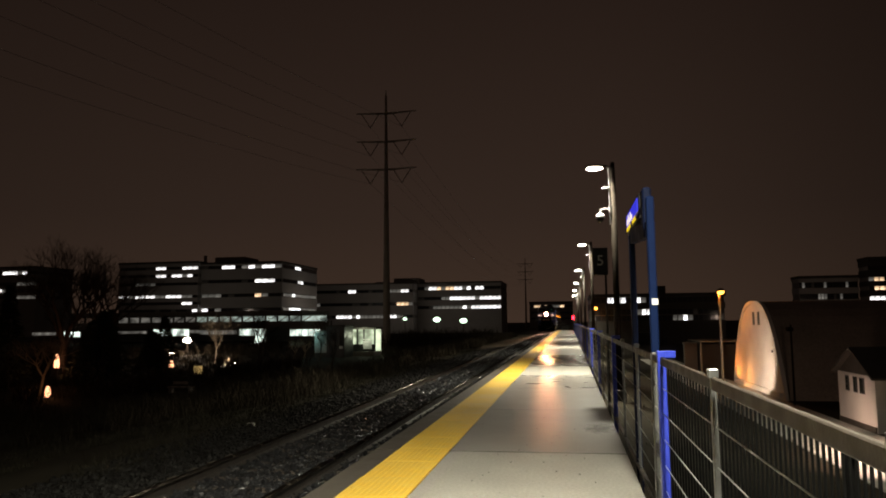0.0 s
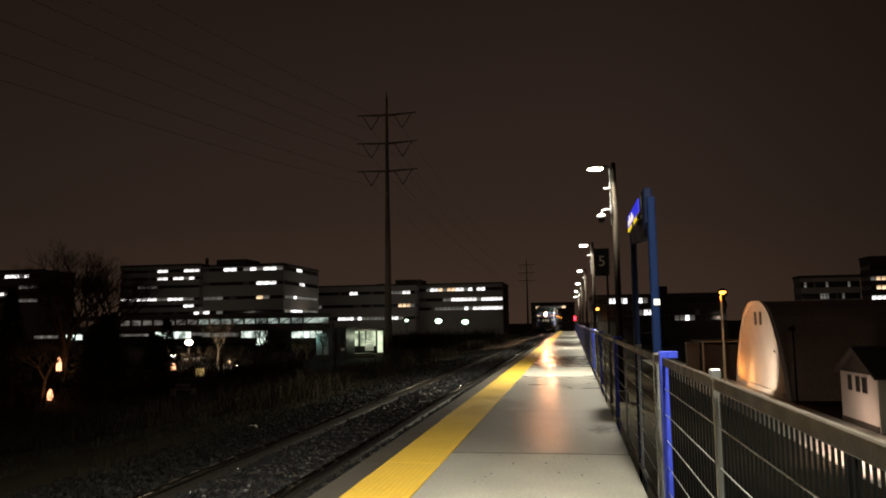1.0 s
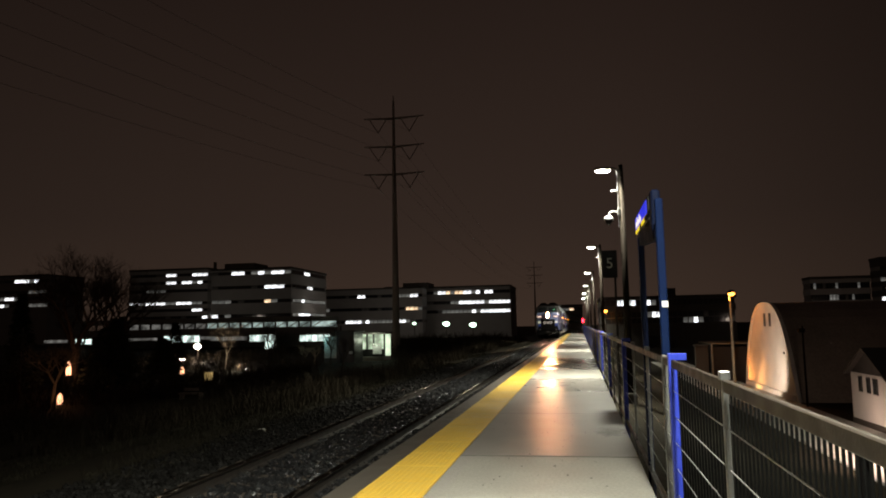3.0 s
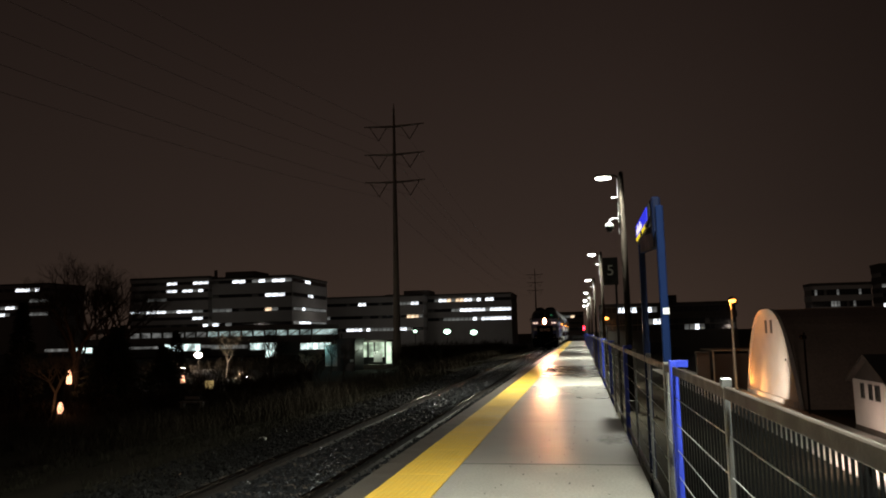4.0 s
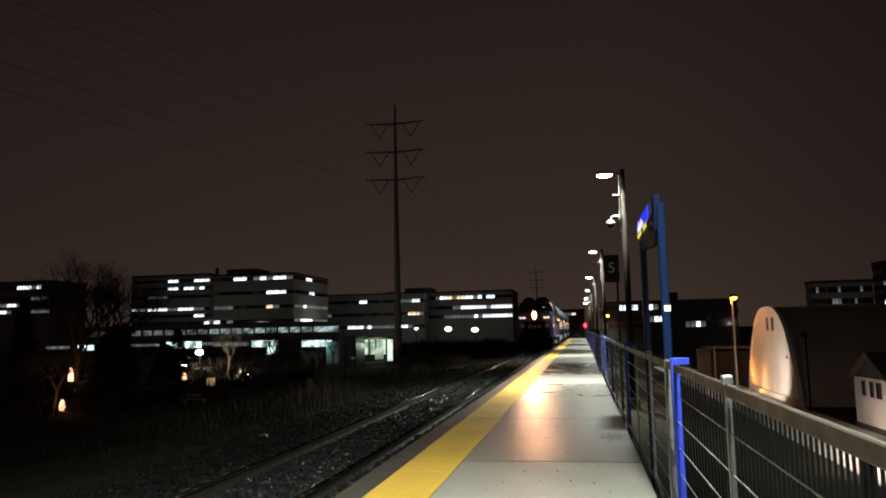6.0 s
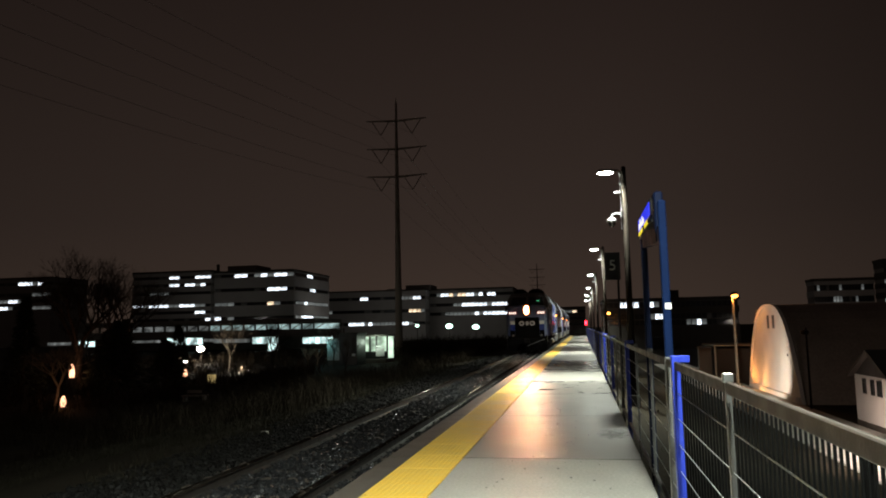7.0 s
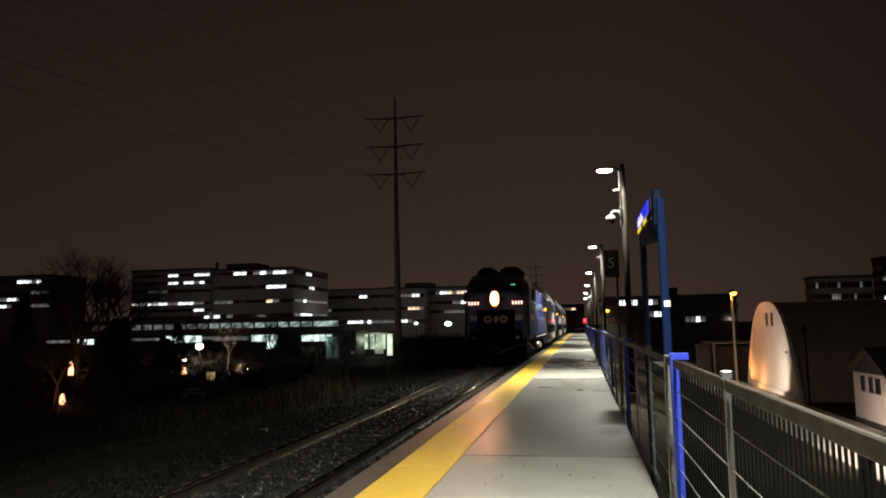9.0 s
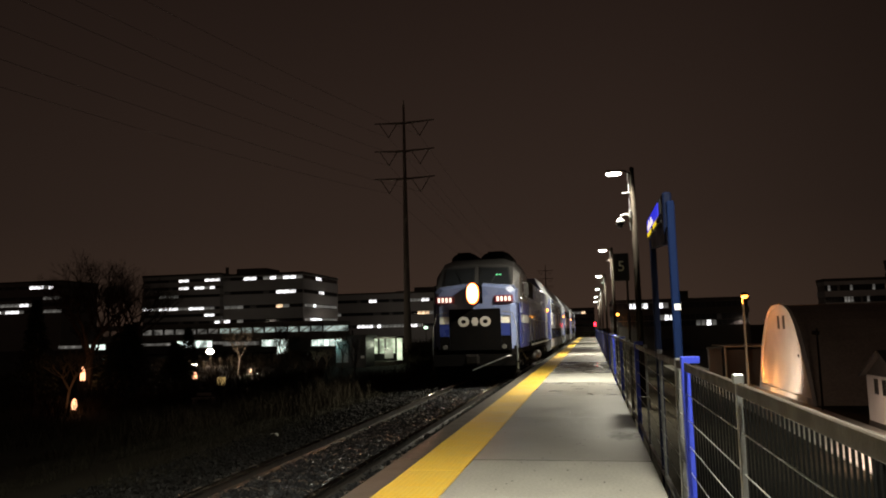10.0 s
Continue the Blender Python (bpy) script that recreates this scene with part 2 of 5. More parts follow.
# ---- mesh helpers ----
class Shape:
    """Gathers vertices and faces of one mesh."""

    def __init__(self):
        self.v, self.f = [], []

    def raw(self, verts, faces):
        k = len(self.v)
        self.v += [tuple(p) for p in verts]
        self.f += [tuple(k + i for i in q) for q in faces]
        return self

    def box(self, x0, x1, y0, y1, z0, z1, c=0.0):
        """A box; c chamfers its upright and lying edges."""
        if not c:
            return self.raw([(x, y, z) for z in (z0, z1) for y in (y0, y1) for x in (x0, x1)],
                            [(0, 2, 3, 1), (4, 5, 7, 6), (0, 1, 5, 4), (2, 6, 7, 3), (0, 4, 6, 2), (1, 3, 7, 5)])
        ring = [(x0 + c, y0), (x1 - c, y0), (x1, y0 + c), (x1, y1 - c), (x1 - c, y1), (x0 + c, y1), (x0, y1 - c), (x0, y0 + c)]
        cx, cy = (x0 + x1) / 2, (y0 + y1) / 2
        kx, ky = 1 - 2 * c / (x1 - x0), 1 - 2 * c / (y1 - y0)
        small = [(cx + (x - cx) * kx, cy + (y - cy) * ky) for x, y in ring]
        return self.loft([[(x, y, z0) for x, y in small], [(x, y, z0 + c) for x, y in ring],
                          [(x, y, z1 - c) for x, y in ring], [(x, y, z1) for x, y in small]])

    def loft(self, rings, caps=True):
        n = len(rings[0])
        verts = [p for r in rings for p in r]
        faces = [(i * n + j, i * n + (j + 1) % n, (i + 1) * n + (j + 1) % n, (i + 1) * n + j) for i in range(len(rings) - 1) for j in range(n)]
        if caps:
            faces += [tuple(range(n - 1, -1, -1)), tuple(range((len(rings) - 1) * n, len(rings) * n))]
        return self.raw(verts, faces)

    def rod(self, a, b, r, r2=None, seg=8):
        a, b = Vector(a), Vector(b)
        q = (b - a).to_track_quat("Z", "Y")
        rings = []
        for p, rad in ((a, r), (b, r if r2 is None else r2)):
            rings.append([p + q @ Vector((rad * math.cos(2 * math.pi * i / seg), rad * math.sin(2 * math.pi * i / seg), 0)) for i in range(seg)])
        return self.loft(rings)

    def tube(self, pts, r, seg=8):
        pts = [Vector(p) for p in pts]
        rings = []
        for i, p in enumerate(pts):
            q = (pts[min(i + 1, len(pts) - 1)] - pts[max(i - 1, 0)]).to_track_quat("Z", "Y")
            rings.append([p + q @ Vector((r * math.cos(2 * math.pi * k / seg), r * math.sin(2 * math.pi * k / seg), 0)) for k in range(seg)])
        return self.loft(rings)

    def ball(self, c, rx, ry, rz, u=10, w=6, z_from=-1.0, z_to=1.0):
        rings = []
        for i in range(w + 1):
            s = z_from + (z_to - z_from) * i / w
            s = max(-0.995, min(0.995, math.sin(s * math.pi / 2)))
            k = math.sqrt(1 - s * s)
            rings.append([(c[0] + rx * k * math.cos(2 * math.pi * j / u), c[1] + ry * k * math.sin(2 * math.pi * j / u), c[2] + rz * s) for j in range(u)])
        return self.loft(rings)

    def prism(self, outline, y0, y1, axis="y"):
        """An outline in x, z pushed from y0 to y1 (axis x: outline in y, z from x0 to x1)."""
        def put(p, d):
            return (p[0], d, p[1]) if axis == "y" else (d, p[0], p[1])
        return self.loft([[put(p, y0) for p in outline], [put(p, y1) for p in outline]])

    def mesh(self, name, mat, smooth=False):
        me = bpy.data.meshes.new(name)
        me.from_pydata(self.v, [], self.f)
        me.update()
        b = bmesh.new()
        b.from_mesh(me)
        bmesh.ops.recalc_face_normals(b, faces=b.faces)
        b.to_mesh(me)
        b.free()
        me.materials.append(mat)
        if smooth:
            me.polygons.foreach_set("use_smooth", [True] * len(me.polygons))
        return me


def part(name, shape, mat, parent=None, label="", smooth=False, at=None):
    me = shape if isinstance(shape, bpy.types.Mesh) else shape.mesh(name, mat, smooth)
    ob = new(name, me)
    ob.parent = parent
    if at:
        ob.location = at
    if label:
        ob["label"] = label
    return ob


def thing(name, label, category, place=(0, 0, 0), turn=0.0, group="", kind=""):
    ob = new(name)
    ob.matrix_world = pose(*place, 0, 0, turn)
    return tagged(ob, label, category, group, kind)


# ---- ground ----
def ground_z(x, y):
    def mix(x0, z0, x1, z1):
        t = min(1, max(0, (x - x0) / (x1 - x0)))
        return z0 + (z1 - z0) * t * t * (3 - 2 * t)
    if x < -6.6:
        z = mix(-19, -2.2, -6.6, -0.58)
    elif x < 0.9:
        z = -0.55
    else:
        z = mix(0.9, -0.7, 5.2, -2.15)
    if x < -7.5:
        z += 0.16 * noise.noise((x * 0.22, y * 0.22, 0)) * min(1, (-7.5 - x) / 3)
    return z


xs = [-2500, -1200, -600, -300, -200, -150, -120, -90, -70, -60, -52, -46] + [-42 + i * 1.4 for i in range(25)] + \
     [-6.6, -6.0, -4, -2.4, -1, 0.6, 0.9] + [1.3 + 0.45 * i for i in range(10)] + [6, 8, 12, 20, 40, 80, 150, 300, 600, 1200, 2500]
ys = [-300, -120, -50, -20, -8, -2] + [2 + 1.5 * i for i in range(48)] + [76, 82, 90, 100, 115, 130, 150, 180, 220, 300, 450, 700, 1200, 2500, 4000]
g = Shape()
g.v = [(x, y, ground_z(x, y)) for y in ys for x in xs]
w = len(xs)
g.f = [(j * w + i, j * w + i + 1, (j + 1) * w + i + 1, (j + 1) * w + i) for j in range(len(ys) - 1) for i in range(w - 1)]
tagged(part("ground", g, SOIL, None, "", True), "dark bare soil with dead grass beside the tracks", "ground", kind="structure")

# ---- railway track ----
TRACK = -4.05
RAIL_Z = -0.20
track = thing("railway_track", "single railway track, worn steel rails on grey ballast", "railway track", kind="structure")
for sx in (-0.7525, 0.7525):
    x = TRACK + sx
    r = Shape()
    prof = [(-0.07, -0.172), (0.07, -0.172), (0.07, -0.160), (0.012, -0.135), (0.010, -0.05), (0.036, -0.038), (0.034, -0.02),
            (-0.034, -0.02), (-0.036, -0.038), (-0.010, -0.05), (-0.012, -0.135), (-0.07, -0.160)]
    r.prism([(x + a, RAIL_Z + b) for a, b in prof], -15, 320)
    rail = part("rail", r, RAIL, track)
    crown = [(-0.037, -0.024), (-0.037, -0.012), (-0.034, -0.006), (-0.028, -0.0025), (-0.018, -0.0008), (0, 0), (0.018, -0.0008), (0.028, -0.0025), (0.034, -0.006), (0.037, -0.012), (0.037, -0.024)]
    part("rail_head", Shape().prism([(x + a, RAIL_Z + b) for a, b in crown], -15, 320), RAILTOP, rail, "polished running surface", True)
tie_mesh = Shape().box(-1.3, 1.3, -0.11, 0.11, -0.12, 0.0, 0.012).mesh("tie", TIE)
for i in range(180):
    part("tie", tie_mesh, TIE, track, at=(TRACK + random.uniform(-.03, .03), -4 + i * 0.56, RAIL_Z - 0.175))

# loose stones of the track bed
rng = np.random.default_rng(4)
cube = np.array([(x, y, z) for z in (-1, 1) for y in (-1, 1) for x in (-1, 1)], float)
cf = np.array([(0, 2, 3, 1), (4, 5, 7, 6), (0, 1, 5, 4), (2, 6, 7, 3), (0, 4, 6, 2), (1, 3, 7, 5)])


def stones(n, x0, x1, y0, y1, size, top):
    px, py = rng.uniform(x0, x1, n), y0 + (y1 - y0) * rng.uniform(0, 1, n) ** 1.5
    s = rng.uniform(0.55, 1.25, n) * size
    v = cube[None] * (1 + rng.uniform(-0.35, 0.35, (n, 8, 3))) * (s[:, None, None] * rng.uniform(0.6, 1.1, (n, 1, 3)))
    a = rng.uniform(0, 6.28, n)
    b = rng.uniform(-0.6, 0.6, n)
    ca, sa, cb, sb = np.cos(a)[:, None], np.sin(a)[:, None], np.cos(b)[:, None], np.sin(b)[:, None]
    x, y, z = v[..., 0], v[..., 1], v[..., 2]
    y, z = y * cb - z * sb, y * sb + z * cb
    x, y = x * ca - y * sa, x * sa + y * ca
    mound = np.where(np.abs(px - TRACK) > 1.45, -0.10 * (np.abs(px - TRACK) - 1.45), 0)
    v = np.stack([x + px[:, None], y + py[:, None], z + (top + mound + rng.uniform(-0.05, 0.02, n))[:, None]], -1).reshape(-1, 3)
    f = (cf[None] + 8 * np.arange(n)[:, None, None]).reshape(-1, 4)
    return v, f


for name, mat, label, sets in (
        ("ballast", STONE, "damp grey crushed stone ballast between the rails",
         ((7000, -5.0, -2.62, -14, 4.5, 0.034, -0.38), (24000, -5.0, -2.62, 4.5, 20, 0.024, -0.38), (14000, -5.0, -2.62, 20, 50, 0.034, -0.38), (4000, -5.0, -2.62, 50, 110, 0.065, -0.38))),
        ("ballast_shoulder", DARKSTONE, "dark dirty ballast on the shoulder of the track",
         ((5000, -7.4, -4.95, -14, 4.5, 0.036, -0.40), (14000, -7.7, -4.95, 4.5, 20, 0.025, -0.40), (8000, -7.4, -4.95, 20, 60, 0.045, -0.40)))):
    bv, bf, k = [], [], 0
    for args in sets:
        v, f = stones(*args)
        bv.append(v)
        bf.append(f + k)
        k += len(v)
    me = bpy.data.meshes.new(name)
    me.from_pydata(np.concatenate(bv).tolist(), [], np.concatenate(bf).tolist())
    me.update()
    me.materials.append(mat)
    tagged(new(name, me), label, "ballast", kind="stuff")
tagged(part("ballast_bed", Shape().box(-5.6, -2.62, -15, 320, -0.52, -0.415), BED), "dark bed of packed ballast under the rails", "ballast bed", kind="structure")

# ---- platform ----
PL, PR, PEND = -2.58, 0.66, 140.0
platform = thing("platform", "long wet grey concrete station platform with joints", "platform", kind="structure")
part("platform_wall", Shape().box(PL + 0.06, PR - 0.03, -14, PEND, -0.62, -0.11), EDGE, platform)
slab = Shape().box(-1.58 + 0.004, PR, 0.02, 4.59, -0.10, 0.0, 0.006).mesh("slab", CONCRETE)
kerb = Shape().box(PL, -2.262, 0.006, 4.602, -0.12, 0.0, 0.01).mesh("kerb", EDGE)
dry_slab = Shape().box(-1.58 + 0.004, PR, 0.02, 4.59, -0.10, 0.0, 0.006).mesh("slab", DRY)
joint = Shape().box(-1.575, PR - 0.002, -0.013, 0.013, -0.10, -0.0015).mesh("joint", BLACK)
for i in range(33):
    y = 0.45 + 4.61 * (i - 3)
    ob = part("slab", dry_slab if i in (3, 4, 8, 13, 19) else slab, CONCRETE, platform, at=(0, y, random.uniform(-0.004, 0.0)))
    ob.matrix_world = pose(0, y, random.uniform(-0.002, 0.0), radians(random.uniform(-0.03, 0.03)), radians(random.uniform(-0.04, 0.04)), 0)
    part("joint", joint, BLACK, platform, at=(0, y, 0))
    part("kerb", kerb, EDGE, platform, at=(random.uniform(-.004, .004), y, random.uniform(-0.004, 0)))


def tactile_tile(domes):
    s = Shape().box(-2.26, -1.582, 0.003, 0.917, -0.10, 0.0, 0.003)
    if domes:
        for i in range(11):
            for j in range(15):
                x, y = -2.26 + 0.034 + i * 0.061, 0.033 + j * 0.061
                lo = [(x + 0.016 * a, y + 0.016 * b, 0.0) for a, b in ((1, .4), (.4, 1), (-.4, 1), (-1, .4), (-1, -.4), (-.4, -1), (.4, -1), (1, -.4))]
                hi = [(x + (p[0] - x) * 0.55, y + (p[1] - y) * 0.55, 0.0026) for p in lo]
                k2 = len(s.v)
                s.v += lo + hi
                s.f += [(k2 + a, k2 + (a + 1) % 8, k2 + 8 + (a + 1) % 8, k2 + 8 + a) for a in range(8)] + [tuple(k2 + 8 + a for a in range(8))]
    return s.mesh("tactile_tile", YELLOW)


tile_near, tile_far = tactile_tile(True), tactile_tile(False)
for i in range(158):
    y = -4 + 0.92 * i
    part("tactile_tile", tile_near if 4 < y < 42 else tile_far, YELLOW, platform, at=(0, y, random.uniform(0.002, 0.006)))

# darker see-through ellipse laid on the concrete, fading out unevenly at its rim
DARK_PATCH = material("dark_patch", (0.045, 0.040, 0.03), 0.45, 0, 0.3, 3, 50, 0.1)
sn, sl = DARK_PATCH.node_tree.nodes, DARK_PATCH.node_tree.links
stc, slen, snoise, sadd, sfade = sn.new("ShaderNodeTexCoord"), sn.new("ShaderNodeVectorMath"), sn.new("ShaderNodeTexNoise"), sn.new("ShaderNodeMath"), sn.new("ShaderNodeMapRange")
slen.operation, sadd.operation = "LENGTH", "ADD"
snoise.inputs["Scale"].default_value = 3.0
sl.new(stc.outputs["Object"], slen.inputs[0])
sl.new(stc.outputs["Object"], snoise.inputs["Vector"])
sl.new(slen.outputs["Value"], sadd.inputs[0])
sl.new(snoise.outputs["Fac"], sadd.inputs[1])
sfade.inputs["From Min"].default_value, sfade.inputs["From Max"].default_value = 0.55, 1.30
sfade.inputs["To Min"].default_value, sfade.inputs["To Max"].default_value = 0.62, 0.0
sl.new(sadd.outputs[0], sfade.inputs["Value"])
sl.new(sfade.outputs[0], sn["Principled BSDF"].inputs["Alpha"])


def stain(x, y, rx, ry):
    ring = [(math.cos(i * math.pi / 10), math.sin(i * math.pi / 10)) for i in range(20)]
    ob = part("stain", Shape().loft([[(a, b, -0.5) for a, b in ring], [(a, b, 0.0) for a, b in ring]]), DARK_PATCH)
    ob.matrix_world = Matrix.Translation((x, y, 0.0025)) @ Matrix.Diagonal((rx, ry, 0.004, 1))
    tagged(ob, "soft-edged dark patch on the platform concrete", "stain", kind="structure")


stain(0.40, 11.9, 0.36, 0.75)
specks = Shape()
srnd = random.Random(77)
for _ in range(130):
    x, y, r = srnd.gauss(-0.35, 0.45), srnd.uniform(7, 24), srnd.uniform(0.004, 0.013)
    if -1.5 < x < 0.6:
        specks.loft([[(x + r * math.cos(i * 1.047), y + r * 1.4 * math.sin(i * 1.047), z) for i in range(6)] for z in (-0.001, 0.003)])
tagged(part("specks", specks, BLACK), "small dark gum spots and crumbs on the platform", "litter", kind="stuff")

# ---- fence along the platform ----
FX, STEP = 0.73, 2.25
fence = thing("platform_fence", "steel platform fence with galvanised and blue posts", "fence")
N0, N1 = -2, 60
post_mesh = Shape().box(-0.015, 0.015, -0.016, 0.016, -0.45, 1.36, 0.004).box(-0.027, 0.027, -0.027, 0.027, 1.345, 1.395, 0.006).mesh("post", GALV)
blue_mesh = Shape().box(-0.03, 0.035, -0.045, 0.045, -0.45, 1.40, 0.006).box(0.035, 0.115, -0.03, -0.018, 1.345, 1.40, 0.003).box(0.035, 0.115, 0.018, 0.03, 1.345, 1.40, 0.003).box(0.10, 0.115, -0.018, 0.018, 1.345, 1.40).mesh("post", BLUE)
L = STEP
rail_mesh = Shape().box(-0.013, 0.013, 0.032, L - 0.032, 1.285, 1.352, 0.006).mesh("top_rail", RAILBEAM)
low_mesh = Shape().box(-0.02, 0.02, 0.032, L - 0.032, 0.0, 0.035, 0.004).mesh("bottom_rail", GALV)
side_mesh = Shape().box(-0.008, 0.008, 0.05, 0.066, 0.05, 1.285).mesh("panel_frame", DARKBAR)
wire_mesh = Shape().rod((0, 0.04, 0), (0, L - 0.04, 0), 0.0036, None, 6).mesh("wire", WIRE)
far_wires = Shape()
for i in range(N0, N1 + 1):
    y = 4.10 + STEP * i
    blue = i % 3 == 1
    part("post", blue_mesh if blue else post_mesh, BLUE, fence, "blue painted post" if blue else "", at=(FX, y, 0))
    if i == N1:
        break
    part("top_rail", rail_mesh, RAILBEAM, fence, at=(FX, y, 0))
    part("bottom_rail", low_mesh, GALV, fence, at=(FX, y, 0))
    part("panel_frame", side_mesh, DARKBAR, fence, at=(FX, y, 0))
    for j in range(6):
        z = 1.10 - 0.205 * j
        if i < 40:
            part("wire", wire_mesh, WIRE, fence, at=(FX, y, z))
        else:
            far_wires.rod((FX, y + 0.08, z), (FX, y + L - 0.08, z), 0.006, None, 4)
tagged(part("far_wires", far_wires, WIRE, fence), kind="stuff")

# barrier across the platform's end
barrier = thing("end_barrier", "low galvanised railing across the platform end", "railing", (0, PEND - 0.2, 0))
for x in (-1.4, -0.4, 0.6):
    part("post", Shape().box(x - 0.03, x + 0.03, -0.03, 0.03, -0.02, 1.25, 0.005), GALV, barrier)
for z in (0.6, 1.2):
    part("bar", Shape().box(-1.4, 0.6, -0.02, 0.02, z - 0.03, z + 0.03, 0.005), GALV, barrier)

# picket fence on the bank below the platform
picket = thing("picket_fence", "dark metal picket fence on the bank behind the platform", "fence")
pick = Shape().box(-0.011, 0.011, -0.016, 0.016, -1.25, 0.70, 0.004).mesh("picket", PICKET)
for i in range(92):
    y = 2.4 + i * 0.082
    x = 3.42 - 0.235 * y
    part("picket", pick, PICKET, picket, at=(x, y, 0.06 + 0.1 * (y - 5.7) + random.uniform(-0.006, 0.006)))
for z in (0.60, -1.0):
    r = Shape()
    r.raw([(3.42 - 0.235 * y + dx, y, z + 0.06 + 0.1 * (y - 5.7) + dz) for y in (2.3, 10.0) for dx, dz in ((0.012, 0), (0.05, 0), (0.05, 0.05), (0.012, 0.05))],
          [(0, 1, 2, 3), (4, 7, 6, 5), (0, 4, 5, 1), (1, 5, 6, 2), (2, 6, 7, 3), (3, 7, 4, 0)])
    part("rail", r, PICKET, picket)
for y in (2.3, 6.1, 10.0):
    x = 3.42 - 0.235 * y + 0.06
    part("post", Shape().box(x - 0.035, x + 0.035, y - 0.035, y + 0.035, -2.3, 0.72 + 0.1 * (y - 5.7), 0.006), PICKET, picket)


# ---- platform lamps ----
def platform_lamp():
    t = thing("platform_lamp", "slender platform lamp post with white LED head", "lamp post", (1.46, 0, 0), group="platform lamps")
    part("base_plate", Shape().box(-0.19, 0.19, -0.19, 0.19, -0.85, -0.45, 0.02), EDGE, t)
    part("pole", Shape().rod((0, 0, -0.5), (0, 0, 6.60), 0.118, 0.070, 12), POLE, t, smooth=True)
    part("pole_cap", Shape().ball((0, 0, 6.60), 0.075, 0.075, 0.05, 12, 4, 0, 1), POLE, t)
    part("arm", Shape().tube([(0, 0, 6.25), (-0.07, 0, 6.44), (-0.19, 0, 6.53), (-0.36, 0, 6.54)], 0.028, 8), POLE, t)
    head = part("lamp_head", Shape().box(-0.80, -0.31, -0.16, 0.16, 6.47, 6.56, 0.03), GALV, t, "flat grey luminaire")
    part("lens", Shape().ball((-0.555, 0, 6.468), 0.24, 0.16, 0.055, 16, 5, -1, 0), LED_GLOW, head, "glowing white lens")
    part("conduit", Shape().rod((-0.12, 0, 4.65), (-0.12, 0, 6.45), 0.015, None, 6), GALV, t)
    part("sensor", Shape().box(-0.33, -0.12, -0.035, 0.035, 5.79, 5.845, 0.014), HOUSING, t, "small white sensor")
    return t


first = platform_lamp()
first.location = (1.46, LAMPS[2], 0)
for ly in LAMPS[:2] + LAMPS[3:]:
    copy_thing(first, pose(1.46, ly, 0))


def dome_camera(ly):
    t = thing("security_camera", "white dome security camera on a curved wall arm", "security camera", (1.46, ly, 0))
    part("bracket", Shape().box(-0.15, -0.08, -0.06, 0.06, 5.01, 5.27, 0.012), HOUSING, t)
    part("arm", Shape().tube([(-0.12, 0, 5.13), (-0.28, 0, 5.16), (-0.39, 0, 5.12), (-0.42, 0, 4.99)], 0.028, 8), HOUSING, t)
    part("housing", Shape().ball((-0.42, 0, 4.90), 0.148, 0.148, 0.14, 14, 6, -0.1, 1), HOUSING, t, smooth=True)
    part("dome", Shape().ball((-0.42, 0, 4.885), 0.118, 0.118, 0.165, 14, 6, -1, 0), SMOKE, t, "smoked clear dome", smooth=True)


dome_camera(LAMPS[2])
dome_camera(LAMPS[5])

# ---- station sign on blue posts ----
sign = thing("station_sign", "lit blue station sign between tall blue posts", "sign")
near = part("post", Shape().box(0.716, 0.786, 6.90, 6.98, 1.36, 2.78, 0.01), STEELBLUE, sign)
# pale steel colour on the lower post paints its lit side
part("sleeve", Shape().box(0.712, 0.808, 6.895, 6.985, -0.6, 1.365, 0.006), GALV, near, "steel-grey lower post, colour standing for its lit side")
part("post_cap", Shape().box(0.716, 0.80, 7.22, 7.44, 2.43, 2.92, 0.016), NAVY, sign)
part("post", Shape().box(0.716, 0.786, 8.93, 9.01, -0.6, 2.66, 0.01), NAVY, sign)
part("crossbeam", Shape().prism([(6.985, 2.41), (6.985, 2.56), (7.5, 2.60), (8.9, 2.74), (9.01, 2.68), (9.01, 2.56)], 0.73, 0.79, "x"), NAVY, sign)
part("sign_box", Shape().box(0.786, 0.87, 8.34, 10.0, 2.77, 3.045, 0.008), BLACK, sign)
part("hanger", Shape().box(0.745, 0.775, 7.44, 8.34, 2.77, 2.81, 0.004), NAVY, sign)
part("hanger", Shape().box(0.745, 0.763, 8.95, 8.98, 2.64, 2.82, 0.003), NAVY, sign)
part("sign_face", Shape().box(0.775, 0.785, 8.42, 9.96, 2.86, 3.01), SIGN_BLUE, sign, "glowing blue sign face")
part("stripe", Shape().box(0.775, 0.785, 8.42, 9.96, 2.812, 2.856), SIGN_YELLOW, sign, "yellow lower stripe")
for y, h in ((9.08, 0.05), (9.24, 0.10), (9.40, 0.06), (9.56, 0.11), (9.72, 0.07)):
    part("lettering", Shape().box(0.770, 0.7745, y, y + 0.105, 2.875, 2.875 + h), SIGN_WHITE, sign, "white illegible lettering")
part("sticker", Shape().box(0.735, 0.79, 6.892, 6.899, 1.79, 1.845), WHITE, sign)

